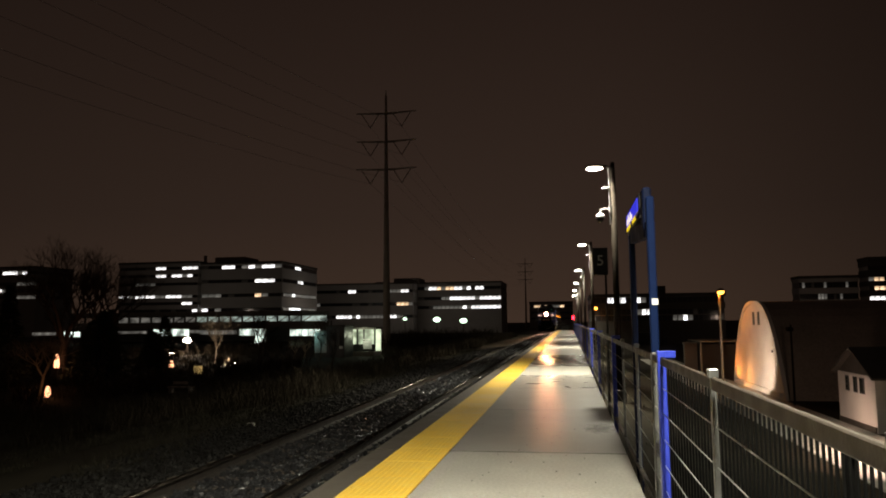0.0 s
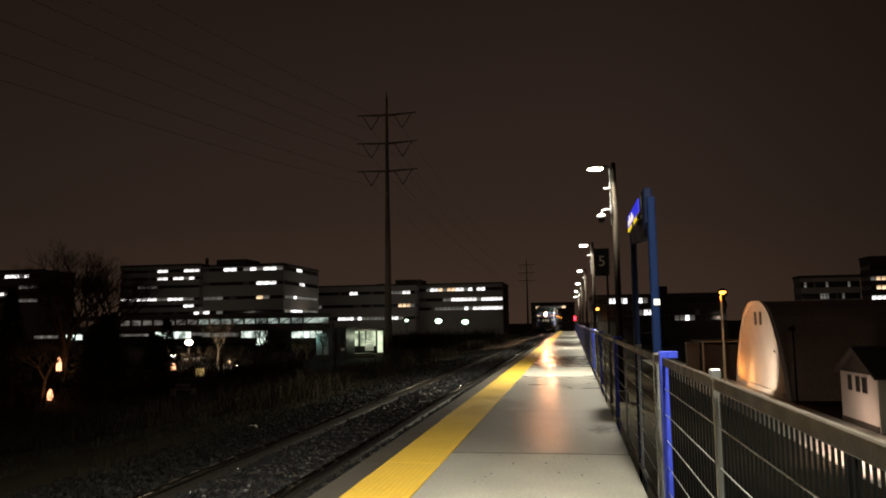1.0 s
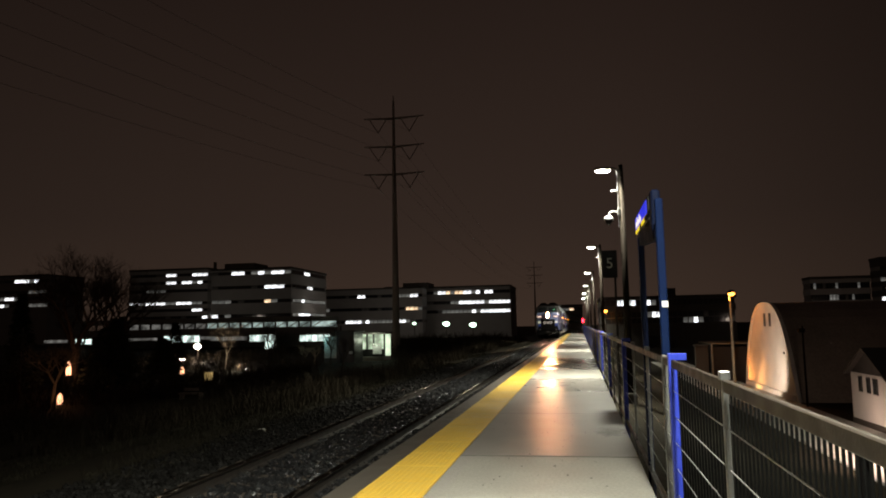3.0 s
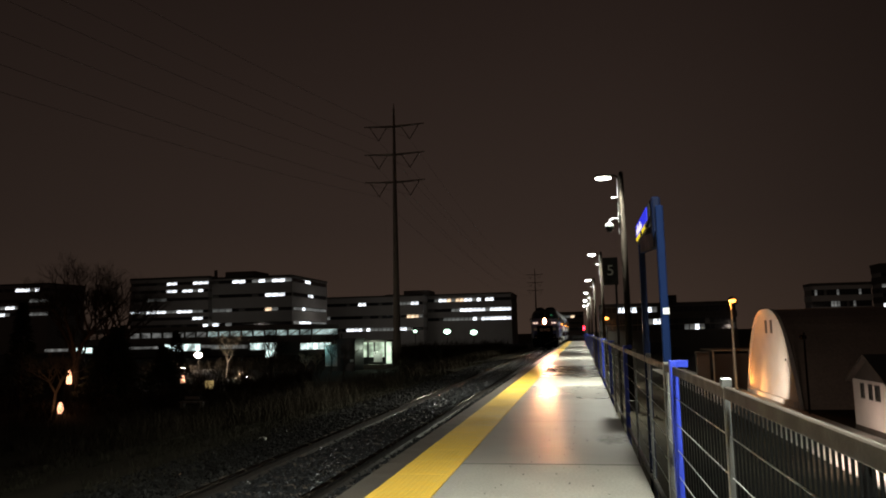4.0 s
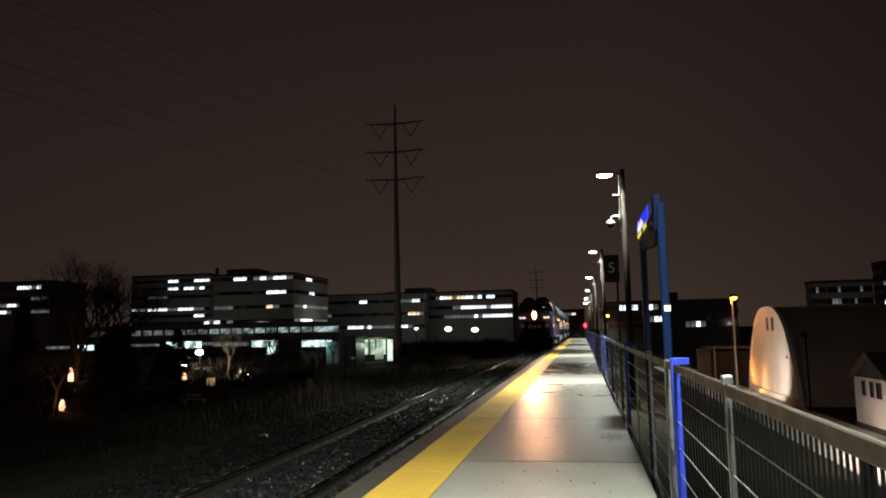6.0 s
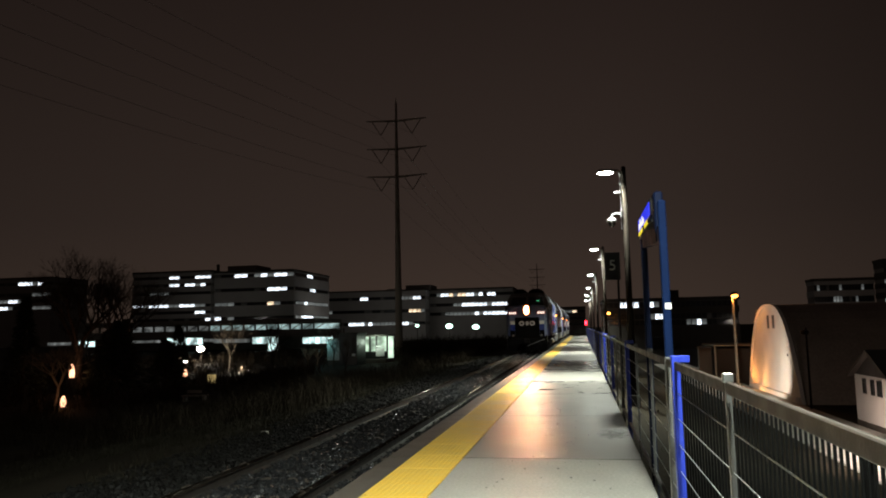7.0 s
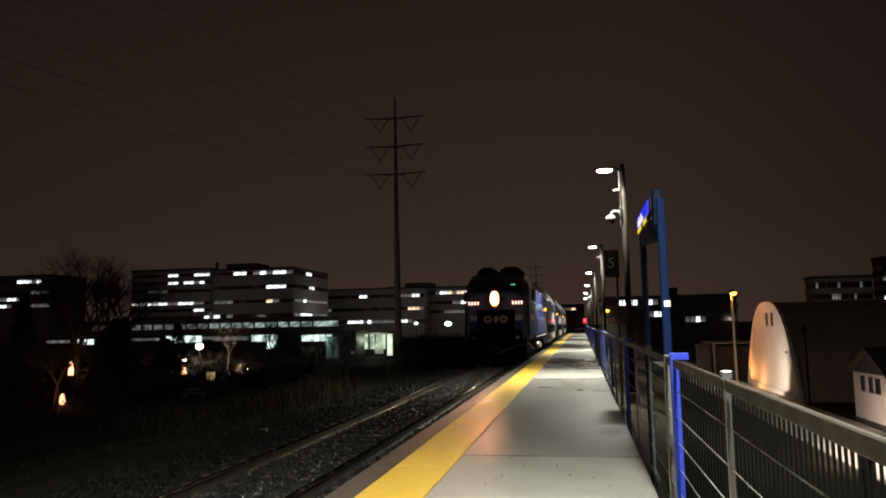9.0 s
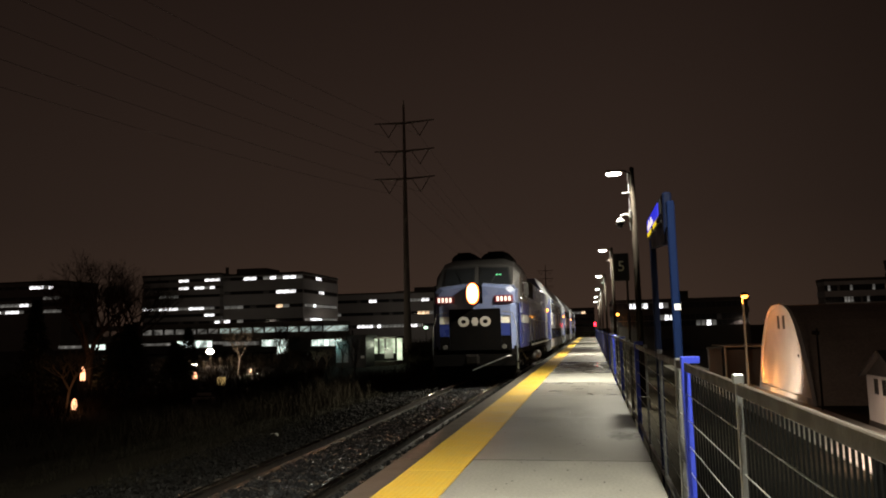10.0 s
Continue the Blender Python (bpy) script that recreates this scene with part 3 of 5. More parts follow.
# ---- car-stop sign ----
stop = thing("stop_marker_sign", "black car-stop sign with white 5 on a post", "sign", (0, 18.6, 0))
part("panel", Shape().box(0.60, 0.97, -0.03, 0.03, 2.77, 3.45, 0.012), BLACK, stop)
for x in (0.91,):
    part("post", Shape().rod((x, 0.06, -0.9), (x, 0.06, 3.4), 0.028, None, 8), DARKBAR, stop)
fc = bpy.data.curves.new("five", "FONT")
fc.body, fc.size, fc.extrude, fc.align_x, fc.align_y = "5", 0.36, 0.004, "CENTER", "CENTER"
tmp = new("digit_source", fc)
bpy.context.view_layer.update()
digit_mesh = bpy.data.meshes.new_from_object(tmp.evaluated_get(bpy.context.evaluated_depsgraph_get()))
bpy.data.objects.remove(tmp)
digit_mesh.materials.clear()
digit_mesh.materials.append(WHITE)
digit = part("digit", digit_mesh, WHITE, stop, "white numeral 5")
digit.matrix_basis = pose(0.785, -0.036, 3.12, 90, 0, 0)

# ---- red signal ----
sig = thing("rail_signal", "red railway signal light on a post", "signal", (0.72, 152, 0))
part("post", Shape().rod((0, 0, -0.6), (0, 0, 2.9), 0.07, None, 8), DARKBAR, sig)
part("housing", Shape().box(-0.25, 0.25, -0.1, 0.1, 1.9, 2.9, 0.03), BLACK, sig)
for z in (2.55, 2.2):
    part("lens", Shape().ball((0, -0.12, z), 0.22, 0.06, 0.22, 12, 6), RED_GLOW, sig, "glowing red lens")


# ---- transmission pylon ----
def pylon(x, y, turn, h=39.5):
    t = thing("transmission_pylon", "tall dark steel transmission pole with three crossarms", "pylon", (x, y, -2.4), turn)
    part("mast", Shape().rod((0, 0, 0), (0, 0, h), 0.62, 0.17, 12), PYLON_STEEL, t)
    for z in (27.9, 32.3, 36.8):
        arm = Shape()
        for s in (-1, 1):
            arm.loft([[(0.15 * s, a, z - 0.16 + b) for a, b in ((-.16, -.16), (.16, -.16), (.16, .16), (-.16, .16))],
                      [(4.8 * s, a, z + 0.06 + b) for a, b in ((-.07, -.07), (.07, -.07), (.07, .07), (-.07, .07))]])
        part("crossarm", arm, PYLON_STEEL, t)
        for s in (-1, 1):
            part("insulator", Shape().rod((3.9 * s, 0, z - 0.1), (2.5 * s, 0, z - 2.3), 0.075, None, 6).rod((1.1 * s, 0, z - 0.1), (2.5 * s, 0, z - 2.3), 0.075, None, 6), PYLON_STEEL, t, "insulator strings in a V")
    part("peak", Shape().rod((0, 0, h), (0, 0, h + 0.9), 0.10, 0.05, 8), PYLON_STEEL, t)
    return t


pylon(-27.4, 110, 0)
pylon(-57, -80, 0)
pylon(-24, 420, 0)


def sag(a, b, drop, n=14):
    a, b = Vector(a), Vector(b)
    return [a.lerp(b, i / n) - Vector((0, 0, drop * 4 * (i / n) * (1 - i / n))) for i in range(n + 1)]


for z in (27.9, 32.3, 36.8):
    for s in (-2.5, 2.5):
        line = thing("power_line", "thin dark overhead power line", "power line", group="overhead lines")
        q, q2 = Shape(), Shape()
        q.tube(sag((-57 + s, -80, z - 4.7), (-27.4 + s, 110, z - 4.7), 4.0), 0.016, 5)
        q2.tube(sag((-27.4 + s, 110, z - 4.7), (-24 + s, 420, z - 4.7), 6.5), 0.016, 5)
        part("conductor", q, DARKBAR, line)
        part("conductor", q2, DARKBAR, line)


# ---- office buildings ----
pane_meshes = {}


def pane_of(mat, w, h):
    key = (mat.name, round(w, 2), round(h, 2))
    if key not in pane_meshes:
        pane_meshes[key] = Shape().box(-w / 2, w / 2, 0, 0.06, -h / 2, h / 2).mesh("pane", mat)
    return pane_meshes[key]


def office(name, label, x0, x1, y0, depth, base, roof, rows, lit, bay=2.6, height=1.5, grey=0.15, seed=1, wall=SPANDREL):
    """rows: the window bands' middle heights. lit: (band, from x, to x, material)."""
    rnd = random.Random(seed)
    t = thing(name, label, "building")
    part("wall", Shape().box(x0, x1, y0 + 0.35, y0 + depth, base, roof - 0.2), FACADE, t)
    part("roof", Shape().box(x0 - 0.2, x1 + 0.2, y0 - 0.2, y0 + depth + 0.2, roof - 0.2, roof + 0.35), ROOFING, t)
    edges = [base] + [e for z in sorted(rows) for e in (z - height / 2, z + height / 2)] + [roof - 0.2]
    for a, b in zip(edges[::2], edges[1::2]):
        if b - a > 0.05:
            part("spandrel", Shape().box(x0 - 0.1, x1 + 0.1, y0, y0 + depth + 0.1, a, b), wall, t)
    n = max(1, round((x1 - x0) / bay))
    step = (x1 - x0) / n
    for ri, z in enumerate(rows):
        win = part("window", Shape().box(x0 + 0.1, x1 - 0.1, y0 + 0.30, y0 + 0.345, z - height / 2, z + height / 2), DARKBAR, t, "ribbon window frame")
        for i in range(n):
            xc = x0 + (i + 0.5) * step
            mat = GLASS if rnd.random() > grey else GLASS_GREY
            for band, a, b, m in lit:
                if band == ri and a <= xc <= b:
                    mat = m if rnd.random() > 0.14 else LIT_DIM
            part("pane", pane_of(mat, step - 0.16, height - 0.1), mat, win, at=(xc, y0 + 0.22, z))
    return t


def rooftop(parent, x0, x1, y0, y1, z0, z1):
    part("plant_room", Shape().box(x0, x1, y0, y1, z0, z1, 0.1), FACADE, parent)


a = office("office_building", "six-storey office block with ribbon windows, some lit", -105, -80.6, 200, 30, -3.5, 19.4,
           [18.3, 14.2, 10.1, 6.0, 2.0],
           [(0, -98.5, -94, LIT), (0, -92.5, -79.5, LIT), (1, -89, -83.5, LIT), (2, -89.5, -85, LIT_DIM), (2, -105, -99, LIT_DIM), (2, -89, -86, LIT_WARM), (3, -105, -102, LIT), (3, -101, -98, LIT_DIM)], 2.0, 1.0)
rooftop(a, -104, -94.5, 206, 216, 19.6, 21.8)
part("vent_pipe", Shape().rod((-106.5, 205, 19), (-106.5, 205, 22.3), 0.5, None, 8), FACADE, a)
# its end wall, seen at a slant
for zi, z in enumerate((18.3, 14.2, 10.1, 6.0)):
    fr = part("window", Shape().box(-80.6, -80.42, 201, 229, z - 0.6, z + 0.6), DARKBAR, a, "ribbon window frame")
    for i in range(12):
        yy = 202.2 + i * 2.3
        m = LIT if (zi, i) in ((0, 4), (0, 5), (1, 5), (1, 6), (2, 3), (3, 2), (3, 3), (3, 4), (3, 5)) else (LIT_DIM if zi > 1 else GLASS)
        part("pane", Shape().box(-80.42, -80.36, yy - 1.05, yy + 1.05, z - 0.42, z + 0.42), m, fr)
office("office_wing", "lower office wing with long lit ribbon windows", -130, -105.2, 198, 28, -3.5, 19.8,
       [18.2, 16.0, 13.6, 10.0, 8.0, 5.9],
       [(0, -119, -114.5, LIT), (0, -110.5, -106, LIT), (1, -119, -114.5, LIT), (1, -114, -107, LIT), (2, -125, -119, LIT_DIM), (3, -131, -107, LIT), (4, -110.5, -107, LIT), (5, -106.5, -104, LIT)], 1.6, 0.85, seed=3)
b = office("office_building", "wide three-storey office block, a few windows lit", -93.5, -55.5, 262, 25, -3.5, 16.0,
           [13.3, 8.6, 4.1],
           [(0, -80, -77, LIT), (0, -61, -57, LIT), (0, -64.5, -62, LIT_DIM), (1, -94, -90, LIT_DIM), (1, -62, -56, LIT_WARM), (2, -84, -74, LIT), (2, -74, -66, LIT_DIM), (2, -64, -60, LIT)], 1.5, 1.15, seed=5)
rooftop(b, -64, -54.5, 268, 280, 16, 18.2)
rooftop(b, -71, -66.5, 268, 280, 16, 17.0)
office("office_building", "long office block with rows of lit windows", -56, -24.4, 270, 25, -3.5, 16.3,
       [14.3, 10.6, 7.3],
       [(0, -53, -47.5, LIT), (0, -47.5, -41, LIT_WARM), (0, -41, -36, LIT), (0, -34.5, -31.5, LIT), (1, -43, -24.4, LIT), (1, -47, -43, LIT_DIM), (2, -50, -42, LIT_DIM), (2, -42, -24.4, LIT)], 1.55, 1.2, seed=7)
office("office_building", "dark office block, a lit top strip of windows", -245, -208, 262, 22, -3.5, 25.5,
       [23.2, 18.8, 16.2, 13.5], [(0, -222.5, -212.5, LIT), (2, -238, -222, LIT_DIM), (1, -216, -209, LIT_DIM), (2, -228, -219, LIT), (3, -216, -208, LIT_DIM), (3, -245, -226, LIT)], 2.2, 1.3, seed=9)
office("far_building", "distant dark low building with a warm lit strip", -22, 2, 420, 20, -4, 12.5, [10.2, 6.5, 3.2],
       [(0, -20, -4, LIT_WARM), (2, -14, -9, LIT_DIM)], 2.4, 1.3, seed=11)

# parking deck with a lit bridge level
deck = thing("parking_deck", "low dark parking deck with lit open levels", "building")
part("slab", Shape().box(-115, -55.8, 150, 168, 0.9, 2.35), FACADE, deck)
part("roof_slab", Shape().box(-115, -55.8, 150, 168, 3.6, 4.6), FACADE, deck)
# no lamps up here: emission on the back walls paints the deck lighting
part("back_wall", Shape().box(-88, -55.8, 166, 166.4, 2.0, 3.7), BRIDGE_WALL_GLOW, deck, "bridge wall, deck lighting painted as glow")
part("back_wall", Shape().box(-115, -88, 166, 166.4, 2.0, 3.7), LIT_DIM, deck, "deck wall, lighting painted as glow")
part("back_wall", Shape().box(-115, -52.0, 167, 167.4, -3.5, 0.9), FACADE, deck)
for i in range(23):
    x = -114.6 + i * 2.66
    part("column", Shape().box(x - 0.15, x + 0.15, 150.2, 150.6, 2.0, 3.7), FACADE, deck)
    if i > 9:
        part("brace", Shape().rod((x, 150.3, 2.05), (x + 2.66, 150.3, 3.65), 0.10, None, 5), FACADE, deck)
# glowing panes stand in for the lamplight inside the open levels
for x0, x1, z0, z1, m in ((-89.4, -81.0, -0.55, 0.85, LIT_COOL), (-81, -77, 0.0, 0.6, LIT_DIM), (-78.5, -70, -0.3, 0.5, LIT_DIM), (-69.5, -63.6, -0.6, 0.75, LIT_COOL), (-66, -63.6, -2.2, -0.6, LIT_COOL),
                          (-58.2, -51.5, -0.75, 0.55, LIT_COOL), (-100, -91, 0.0, 0.5, LIT_DIM), (-112, -107, -0.6, 0.5, LIT_COOL), (-119, -113, -0.2, 0.4, LIT_DIM)):
    fr = part("opening", Shape().box(x0 - 0.15, x1 + 0.15, 149.4, 149.6, z0 - 0.15, z1 + 0.15), FACADE, deck)
    n = max(1, int((x1 - x0) / 1.3))
    for i in range(n):
        s = (x1 - x0) / n
        part("pane", Shape().box(x0 + i * s + 0.08, x0 + (i + 1) * s - 0.08, 149.3, 149.38, z0, z1), m, fr)

# lit kiosk beside the pylon
kiosk = thing("kiosk", "small lit glass kiosk with pale green light", "kiosk")
part("floor_slab", Shape().box(-46.5, -37.6, 147.5, 154, -5.6, -4.1), PAVING, kiosk)
part("roof", Shape().box(-46.8, -37.3, 148.6, 154.3, 0.45, 0.9, 0.05), FACADE, kiosk)
# emission on this wall paints the light inside the kiosk
part("back_wall", Shape().box(-46.5, -37.6, 153.5, 153.8, -4.1, 0.45), KIOSK_WALL_GLOW, kiosk, "kiosk wall, greenish white light painted as glow")
for x, wd in ((-46.3, 0.25), (-43.9, 0.9), (-41.6, 0.3), (-40.2, 0.3), (-37.9, 0.3)):
    part("post", Shape().box(x, x + wd, 149.1, 149.5, -4.1, 0.45), DARKBAR, kiosk)
part("counter", Shape().box(-43.0, -37.9, 149.1, 149.5, -4.1, -2.6), DARKBAR, kiosk)
part("door_frame", Shape().box(-40.1, -38.3, 148.9, 149.05, -3.6, -1.9).box(-40.1, -38.3, 148.9, 149.05, -1.7, -1.5), WHITE, kiosk)
part("shopfront", Shape().box(-45.6, -44.6, 149.2, 149.4, -3.2, 0.0), DARKBAR, kiosk)

kiosk.matrix_world = Matrix.Translation((-1.15, 0, 0.686)) @ Matrix.Diagonal((0.584, 0.584, 0.584, 1))

# dark hut on the near side of the kiosk
hut = thing("dark_hut", "dark flat-roofed service hut with a boarded wing", "building")
part("wall", Shape().box(-46.2, -42.6, 140, 146, -5.6, 1.0), BLACK, hut)
part("roof", Shape().box(-46.5, -42.3, 139.7, 146.3, 1.0, 1.35), ROOFING, hut)
part("wing", Shape().box(-48.7, -46.22, 140.2, 145, -5.6, 0.2), ROOFING, hut)
for i in range(14):
    part("siding_board", Shape().box(-48.68, -46.24, 140.12, 140.19, -3.95 + i * 0.3, -3.69 + i * 0.3, 0.01), PAVING, hut)
part("vent_pipe", Shape().rod((-45.6, 141, 1.3), (-45.6, 141, 2.3), 0.16, None, 8), ROOFING, hut)
part("notice", Shape().box(-43.6, -42.9, 139.95, 139.995, -3.2, -2.7), WHITE, hut, "small pale notice board")
hut.matrix_world = Matrix.Translation((-0.45, 0, 0.686)) @ Matrix.Diagonal((0.584, 0.584, 0.584, 1))


# unseen point lamps without poles, added to brighten the office fronts
lamp("parking_light", "POINT", (-100, 178, 5.5), (0, 0, 0), 480, (0.95, 1.0, 0.97), 0.4)
lamp("parking_light", "POINT", (-72, 214, 5.5), (0, 0, 0), 480, (0.95, 1.0, 0.97), 0.4)
lamp("parking_light", "POINT", (-66, 240, 5.5), (0, 0, 0), 480, (0.95, 1.0, 0.97), 0.4)
# another added fill without a fixture, for the apartment fronts
lamp("parking_light", "POINT", (52, 146, 4.0), (0, 0, 0), 260, (1.0, 0.9, 0.8), 0.4)
lamp("wall_light", "POINT", (-29.3, 81.2, 0.5), (0, 0, 0), 55, (0.28, 0.88, 1.0), 0.15)
# last added fill, for the long office block
lamp("parking_light", "POINT", (-38, 246, 5.5), (0, 0, 0), 480, (0.95, 1.0, 0.97), 0.4)


# ---- street lamps in the distance ----
def yard_lamp(x, y, z, glowing, r, label, base=-3.0, arm=0.0):
    t = thing("street_lamp", label, "street lamp", (x, y, 0))
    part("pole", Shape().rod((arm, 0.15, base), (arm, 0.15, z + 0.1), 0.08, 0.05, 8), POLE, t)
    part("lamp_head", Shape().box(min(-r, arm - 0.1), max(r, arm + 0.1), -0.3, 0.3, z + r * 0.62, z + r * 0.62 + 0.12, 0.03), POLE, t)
    part("lens", Shape().ball((0, 0, z), r, r * 0.8, r * 0.66, 12, 6), glowing, t, "glowing lamp globe")


for x, y, z, r in ((-33.5, 150, 2.5, 0.42), (-26.8, 150, 2.3, 0.75), (-21.3, 150, 2.0, 0.75)):
    yard_lamp(x, y, z, COOL_GLOW, r, "street lamp with pale green-white globe")
yard_lamp(-49.1, 90, -0.25, WHITE_GLOW, 0.5, "bright white yard floodlight on a pole")
yard_lamp(-39.9, 70, -1.12, WHITE_GLOW, 0.26, "small white yard lamp", -2.4)
yard_lamp(-32.9, 70, -2.15, WHITE_GLOW, 0.22, "small white yard lamp", -3.2)
yard_lamp(24.6, 112, 1.95, WHITE_GLOW, 0.32, "small white street lamp", -2.3)
yard_lamp(0.86 + 3.2, 118, 3.6, SODIUM_GLOW, 0.30, "small orange street lamp", -2.3)
lamp("yard_light", "POINT", (-49.1, 89.2, -0.9), (0, 0, 0), 650, (1.0, 0.95, 0.86), 0.3)
lamp("kiosk_light", "POINT", (-24.4, 86.2, 0.3), (0, 0, 0), 75, (0.7, 1.0, 0.85), 0.3)
lamp("street_light", "POINT", (-26.8, 148.8, 1.6), (0, 0, 0), 700, (0.7, 1.0, 0.9), 0.3)


def lantern(x, y, z, w, h):
    gz = ground_z(x, y)
    t = thing("garden_lantern", "glowing orange garden lantern", "lantern", (x, y, 0), group="garden lanterns")
    part("stand", Shape().box(-w * 0.7, w * 0.7, -w * 0.7, w * 0.7, min(gz - 0.1, z - h / 2 - 0.3), z - h / 2, 0.02), DARKBAR, t)
    part("lantern_glass", Shape().loft([[(w * k * math.cos(i * math.pi / 4), w * k * math.sin(i * math.pi / 4), z + h * q) for i in range(8)] for k, q in ((0.45, -0.5), (0.5, -0.25), (0.42, 0.1), (0.25, 0.38), (0.1, 0.5))]), LANTERN_GLOW, t, "glowing glass")
    part("cap", Shape().rod((0, 0, z + h * 0.5), (0, 0, z + h * 0.5 + 0.07), w * 0.16, 0.02, 8), DARKBAR, t)


lantern(-28.2, 36.8, -1.86, 0.32, 0.6)
lantern(-33.9, 45.0, -0.62, 0.34, 0.9)
lantern(-31.3, 55, -1.4, 0.36, 0.55)
# yellow utility box; weak emission replaces the light that falls on it
crate = thing("lit_garden_box", "yellow yard box, light on it painted as faint glow", "garden light", (-29.0, 55, -2.25))
part("foot", Shape().box(-0.3, 0.3, -0.2, 0.2, 0.0, 0.08, 0.01), DARKBAR, crate)
part("lamp_box", Shape().box(-0.28, 0.28, -0.18, 0.18, 0.08, 0.72, 0.03), glow("yellow_box_glow", (1.0, 0.8, 0.35), 0.28), crate, "yellow box sides with painted glow")
part("lid", Shape().box(-0.31, 0.31, -0.21, 0.21, 0.72, 0.78, 0.01), DARKBAR, crate)
lamp("lantern_light", "POINT", (-27.7, 36.0, -1.5), (0, 0, 0), 11, (1.0, 0.5, 0.25), 0.15)
lamp("lantern_light", "POINT", (-33.3, 44.2, -0.5), (0, 0, 0), 20, (1.0, 0.5, 0.3), 0.15)


# ---- vegetation ----
def grow(shape, base, way, length, radius, depth, rnd, spread):
    tip = base + way * length
    midp = base.lerp(tip, 0.5) + Vector((rnd.uniform(-1, 1), rnd.uniform(-1, 1), 0)) * length * 0.07
    seg = 7 if depth > 3 else (5 if depth > 1 else 3)
    shape.rod(base, midp, radius, radius * 0.82, seg)
    shape.rod(midp, tip, radius * 0.82, radius * 0.62, seg)
    if depth == 0:
        return
    for i in range(3 if depth > 1 else 4):
        side = Vector((rnd.uniform(-1, 1), rnd.uniform(-1, 1), rnd.uniform(-0.25, 0.75))).normalized()
        d = (way * (1 - spread) + side * spread + Vector((0, 0, 0.08))).normalized()
        grow(shape, base.lerp(tip, rnd.uniform(0.55, 1.0)), d, length * rnd.uniform(0.60, 0.82), radius * 0.55, depth - 1, rnd, spread)


def bare_tree(x, y, height, label, seed, bark=DARKBARK, depth=5, spread=0.42, radius=None):
    rnd = random.Random(seed)
    z = ground_z(x, y) - 0.1
    t = thing("bare_tree", label, "tree", (x, y, z))
    r = radius or height * 0.018
    trunk, crown = Shape(), Shape()
    trunk.rod((0, 0, 0), (0.05, 0, height * 0.12), r * 1.3, r, 9).rod((0.05, 0, height * 0.12), (0.1, 0.05, height * 0.27), r, r * 0.85, 9)
    top = Vector((0.1, 0.05, height * 0.26))
    for i in range(4):
        a = i * 1.57 + rnd.uniform(-0.5, 0.5)
        d = Vector((math.cos(a) * spread * 1.1, math.sin(a) * spread * 1.1, 1)).normalized()
        grow(crown, top, d, height * rnd.uniform(0.20, 0.27), r * 0.62, depth, rnd, spread)
    part("trunk", trunk, bark, t)
    part("crown", crown, bark, t, "bare twiggy crown")
    return t


bare_tree(-34.3, 46, 10.6, "large dark leafless tree with a wide crown", 2, DARKBARK, 6, 0.45, 0.26)
bare_tree(-33.5, 49, 9.6, "large dark leafless tree with a wide crown", 5, DARKBARK, 6, 0.45, 0.24)
bare_tree(-29.2, 37.5, 4.3, "small pale leafless tree lit by a lantern", 8, BARK, 5, 0.52, 0.09)
bare_tree(-35.6, 71, 6.2, "small pale leafless tree lit by a yard lamp", 11, BARK, 5, 0.45, 0.08)
lamp("yard_light", "POINT", (-33.4, 69.2, -1.7), (0, 0, 0), 380, (1.0, 0.93, 0.8), 0.15)
bare_tree(-27.0, 62, 6.0, "slender dark leafless tree", 14, DARKBARK, 4)
bare_tree(-20.3, 62, 4.6, "slender dark leafless tree", 15, DARKBARK, 4)
bare_tree(-46, 62, 7.0, "dark leafless tree by the yard", 17, DARKBARK, 5)
bare_tree(-26.2, 76, 5.6, "slanting dark leafless tree", 19, DARKBARK, 4, 0.3, 0.07)
bare_tree(-29.3, 79.6, 3.2, "leafless shrub lit cyan beside the hut", 23, BARK, 4, 0.55, 0.08)
bare_tree(-30.7, 80.2, 3.0, "leafless shrub lit cyan beside the hut", 24, BARK, 4, 0.6, 0.08)


def evergreen(x, y, h, seed, wide=0.24, leaves=900):
    rnd = random.Random(seed)
    t = thing("evergreen_tree", "dark dense evergreen tree", "tree", (x, y, ground_z(x, y) - 0.1), group="dark evergreens")
    part("trunk", Shape().rod((0, 0, 0), (0, 0, h * 0.9), 0.14, 0.03, 8), DARKBARK, t)
    c = Shape()
    for i in range(leaves):
        f = rnd.random() ** 0.7
        r = h * wide * (1 - f) * rnd.uniform(0.3, 1.1) + 0.05
        a = rnd.uniform(0, 6.283)
        p = Vector((r * math.cos(a), r * math.sin(a), h * (0.06 + 0.92 * f)))
        d = Vector((math.cos(a), math.sin(a), rnd.uniform(-0.5, 0.3))) * rnd.uniform(0.15, 0.38)
        s = Vector((-math.sin(a), math.cos(a), rnd.uniform(-0.4, 0.4))) * rnd.uniform(0.05, 0.13)
        c.raw([p - s, p + d, p + s, p + Vector((0, 0, 0.08))], [(0, 1, 3), (1, 2, 3), (0, 2, 1)])
    part("crown", c, EVERGREEN, t, "dense needle crown")


evergreen(-36.8, 44, 6.9, 31, 0.2, 1600)
evergreen(-29.8, 44, 5.0, 35, 0.40, 2200)
evergreen(-31.6, 45.5, 4.4, 36, 0.42, 2000)
evergreen(-27.6, 46, 3.6, 37, 0.45, 1500)
evergreen(-32.5, 56, 4.8, 32)
evergreen(-40, 60, 5.5, 33)


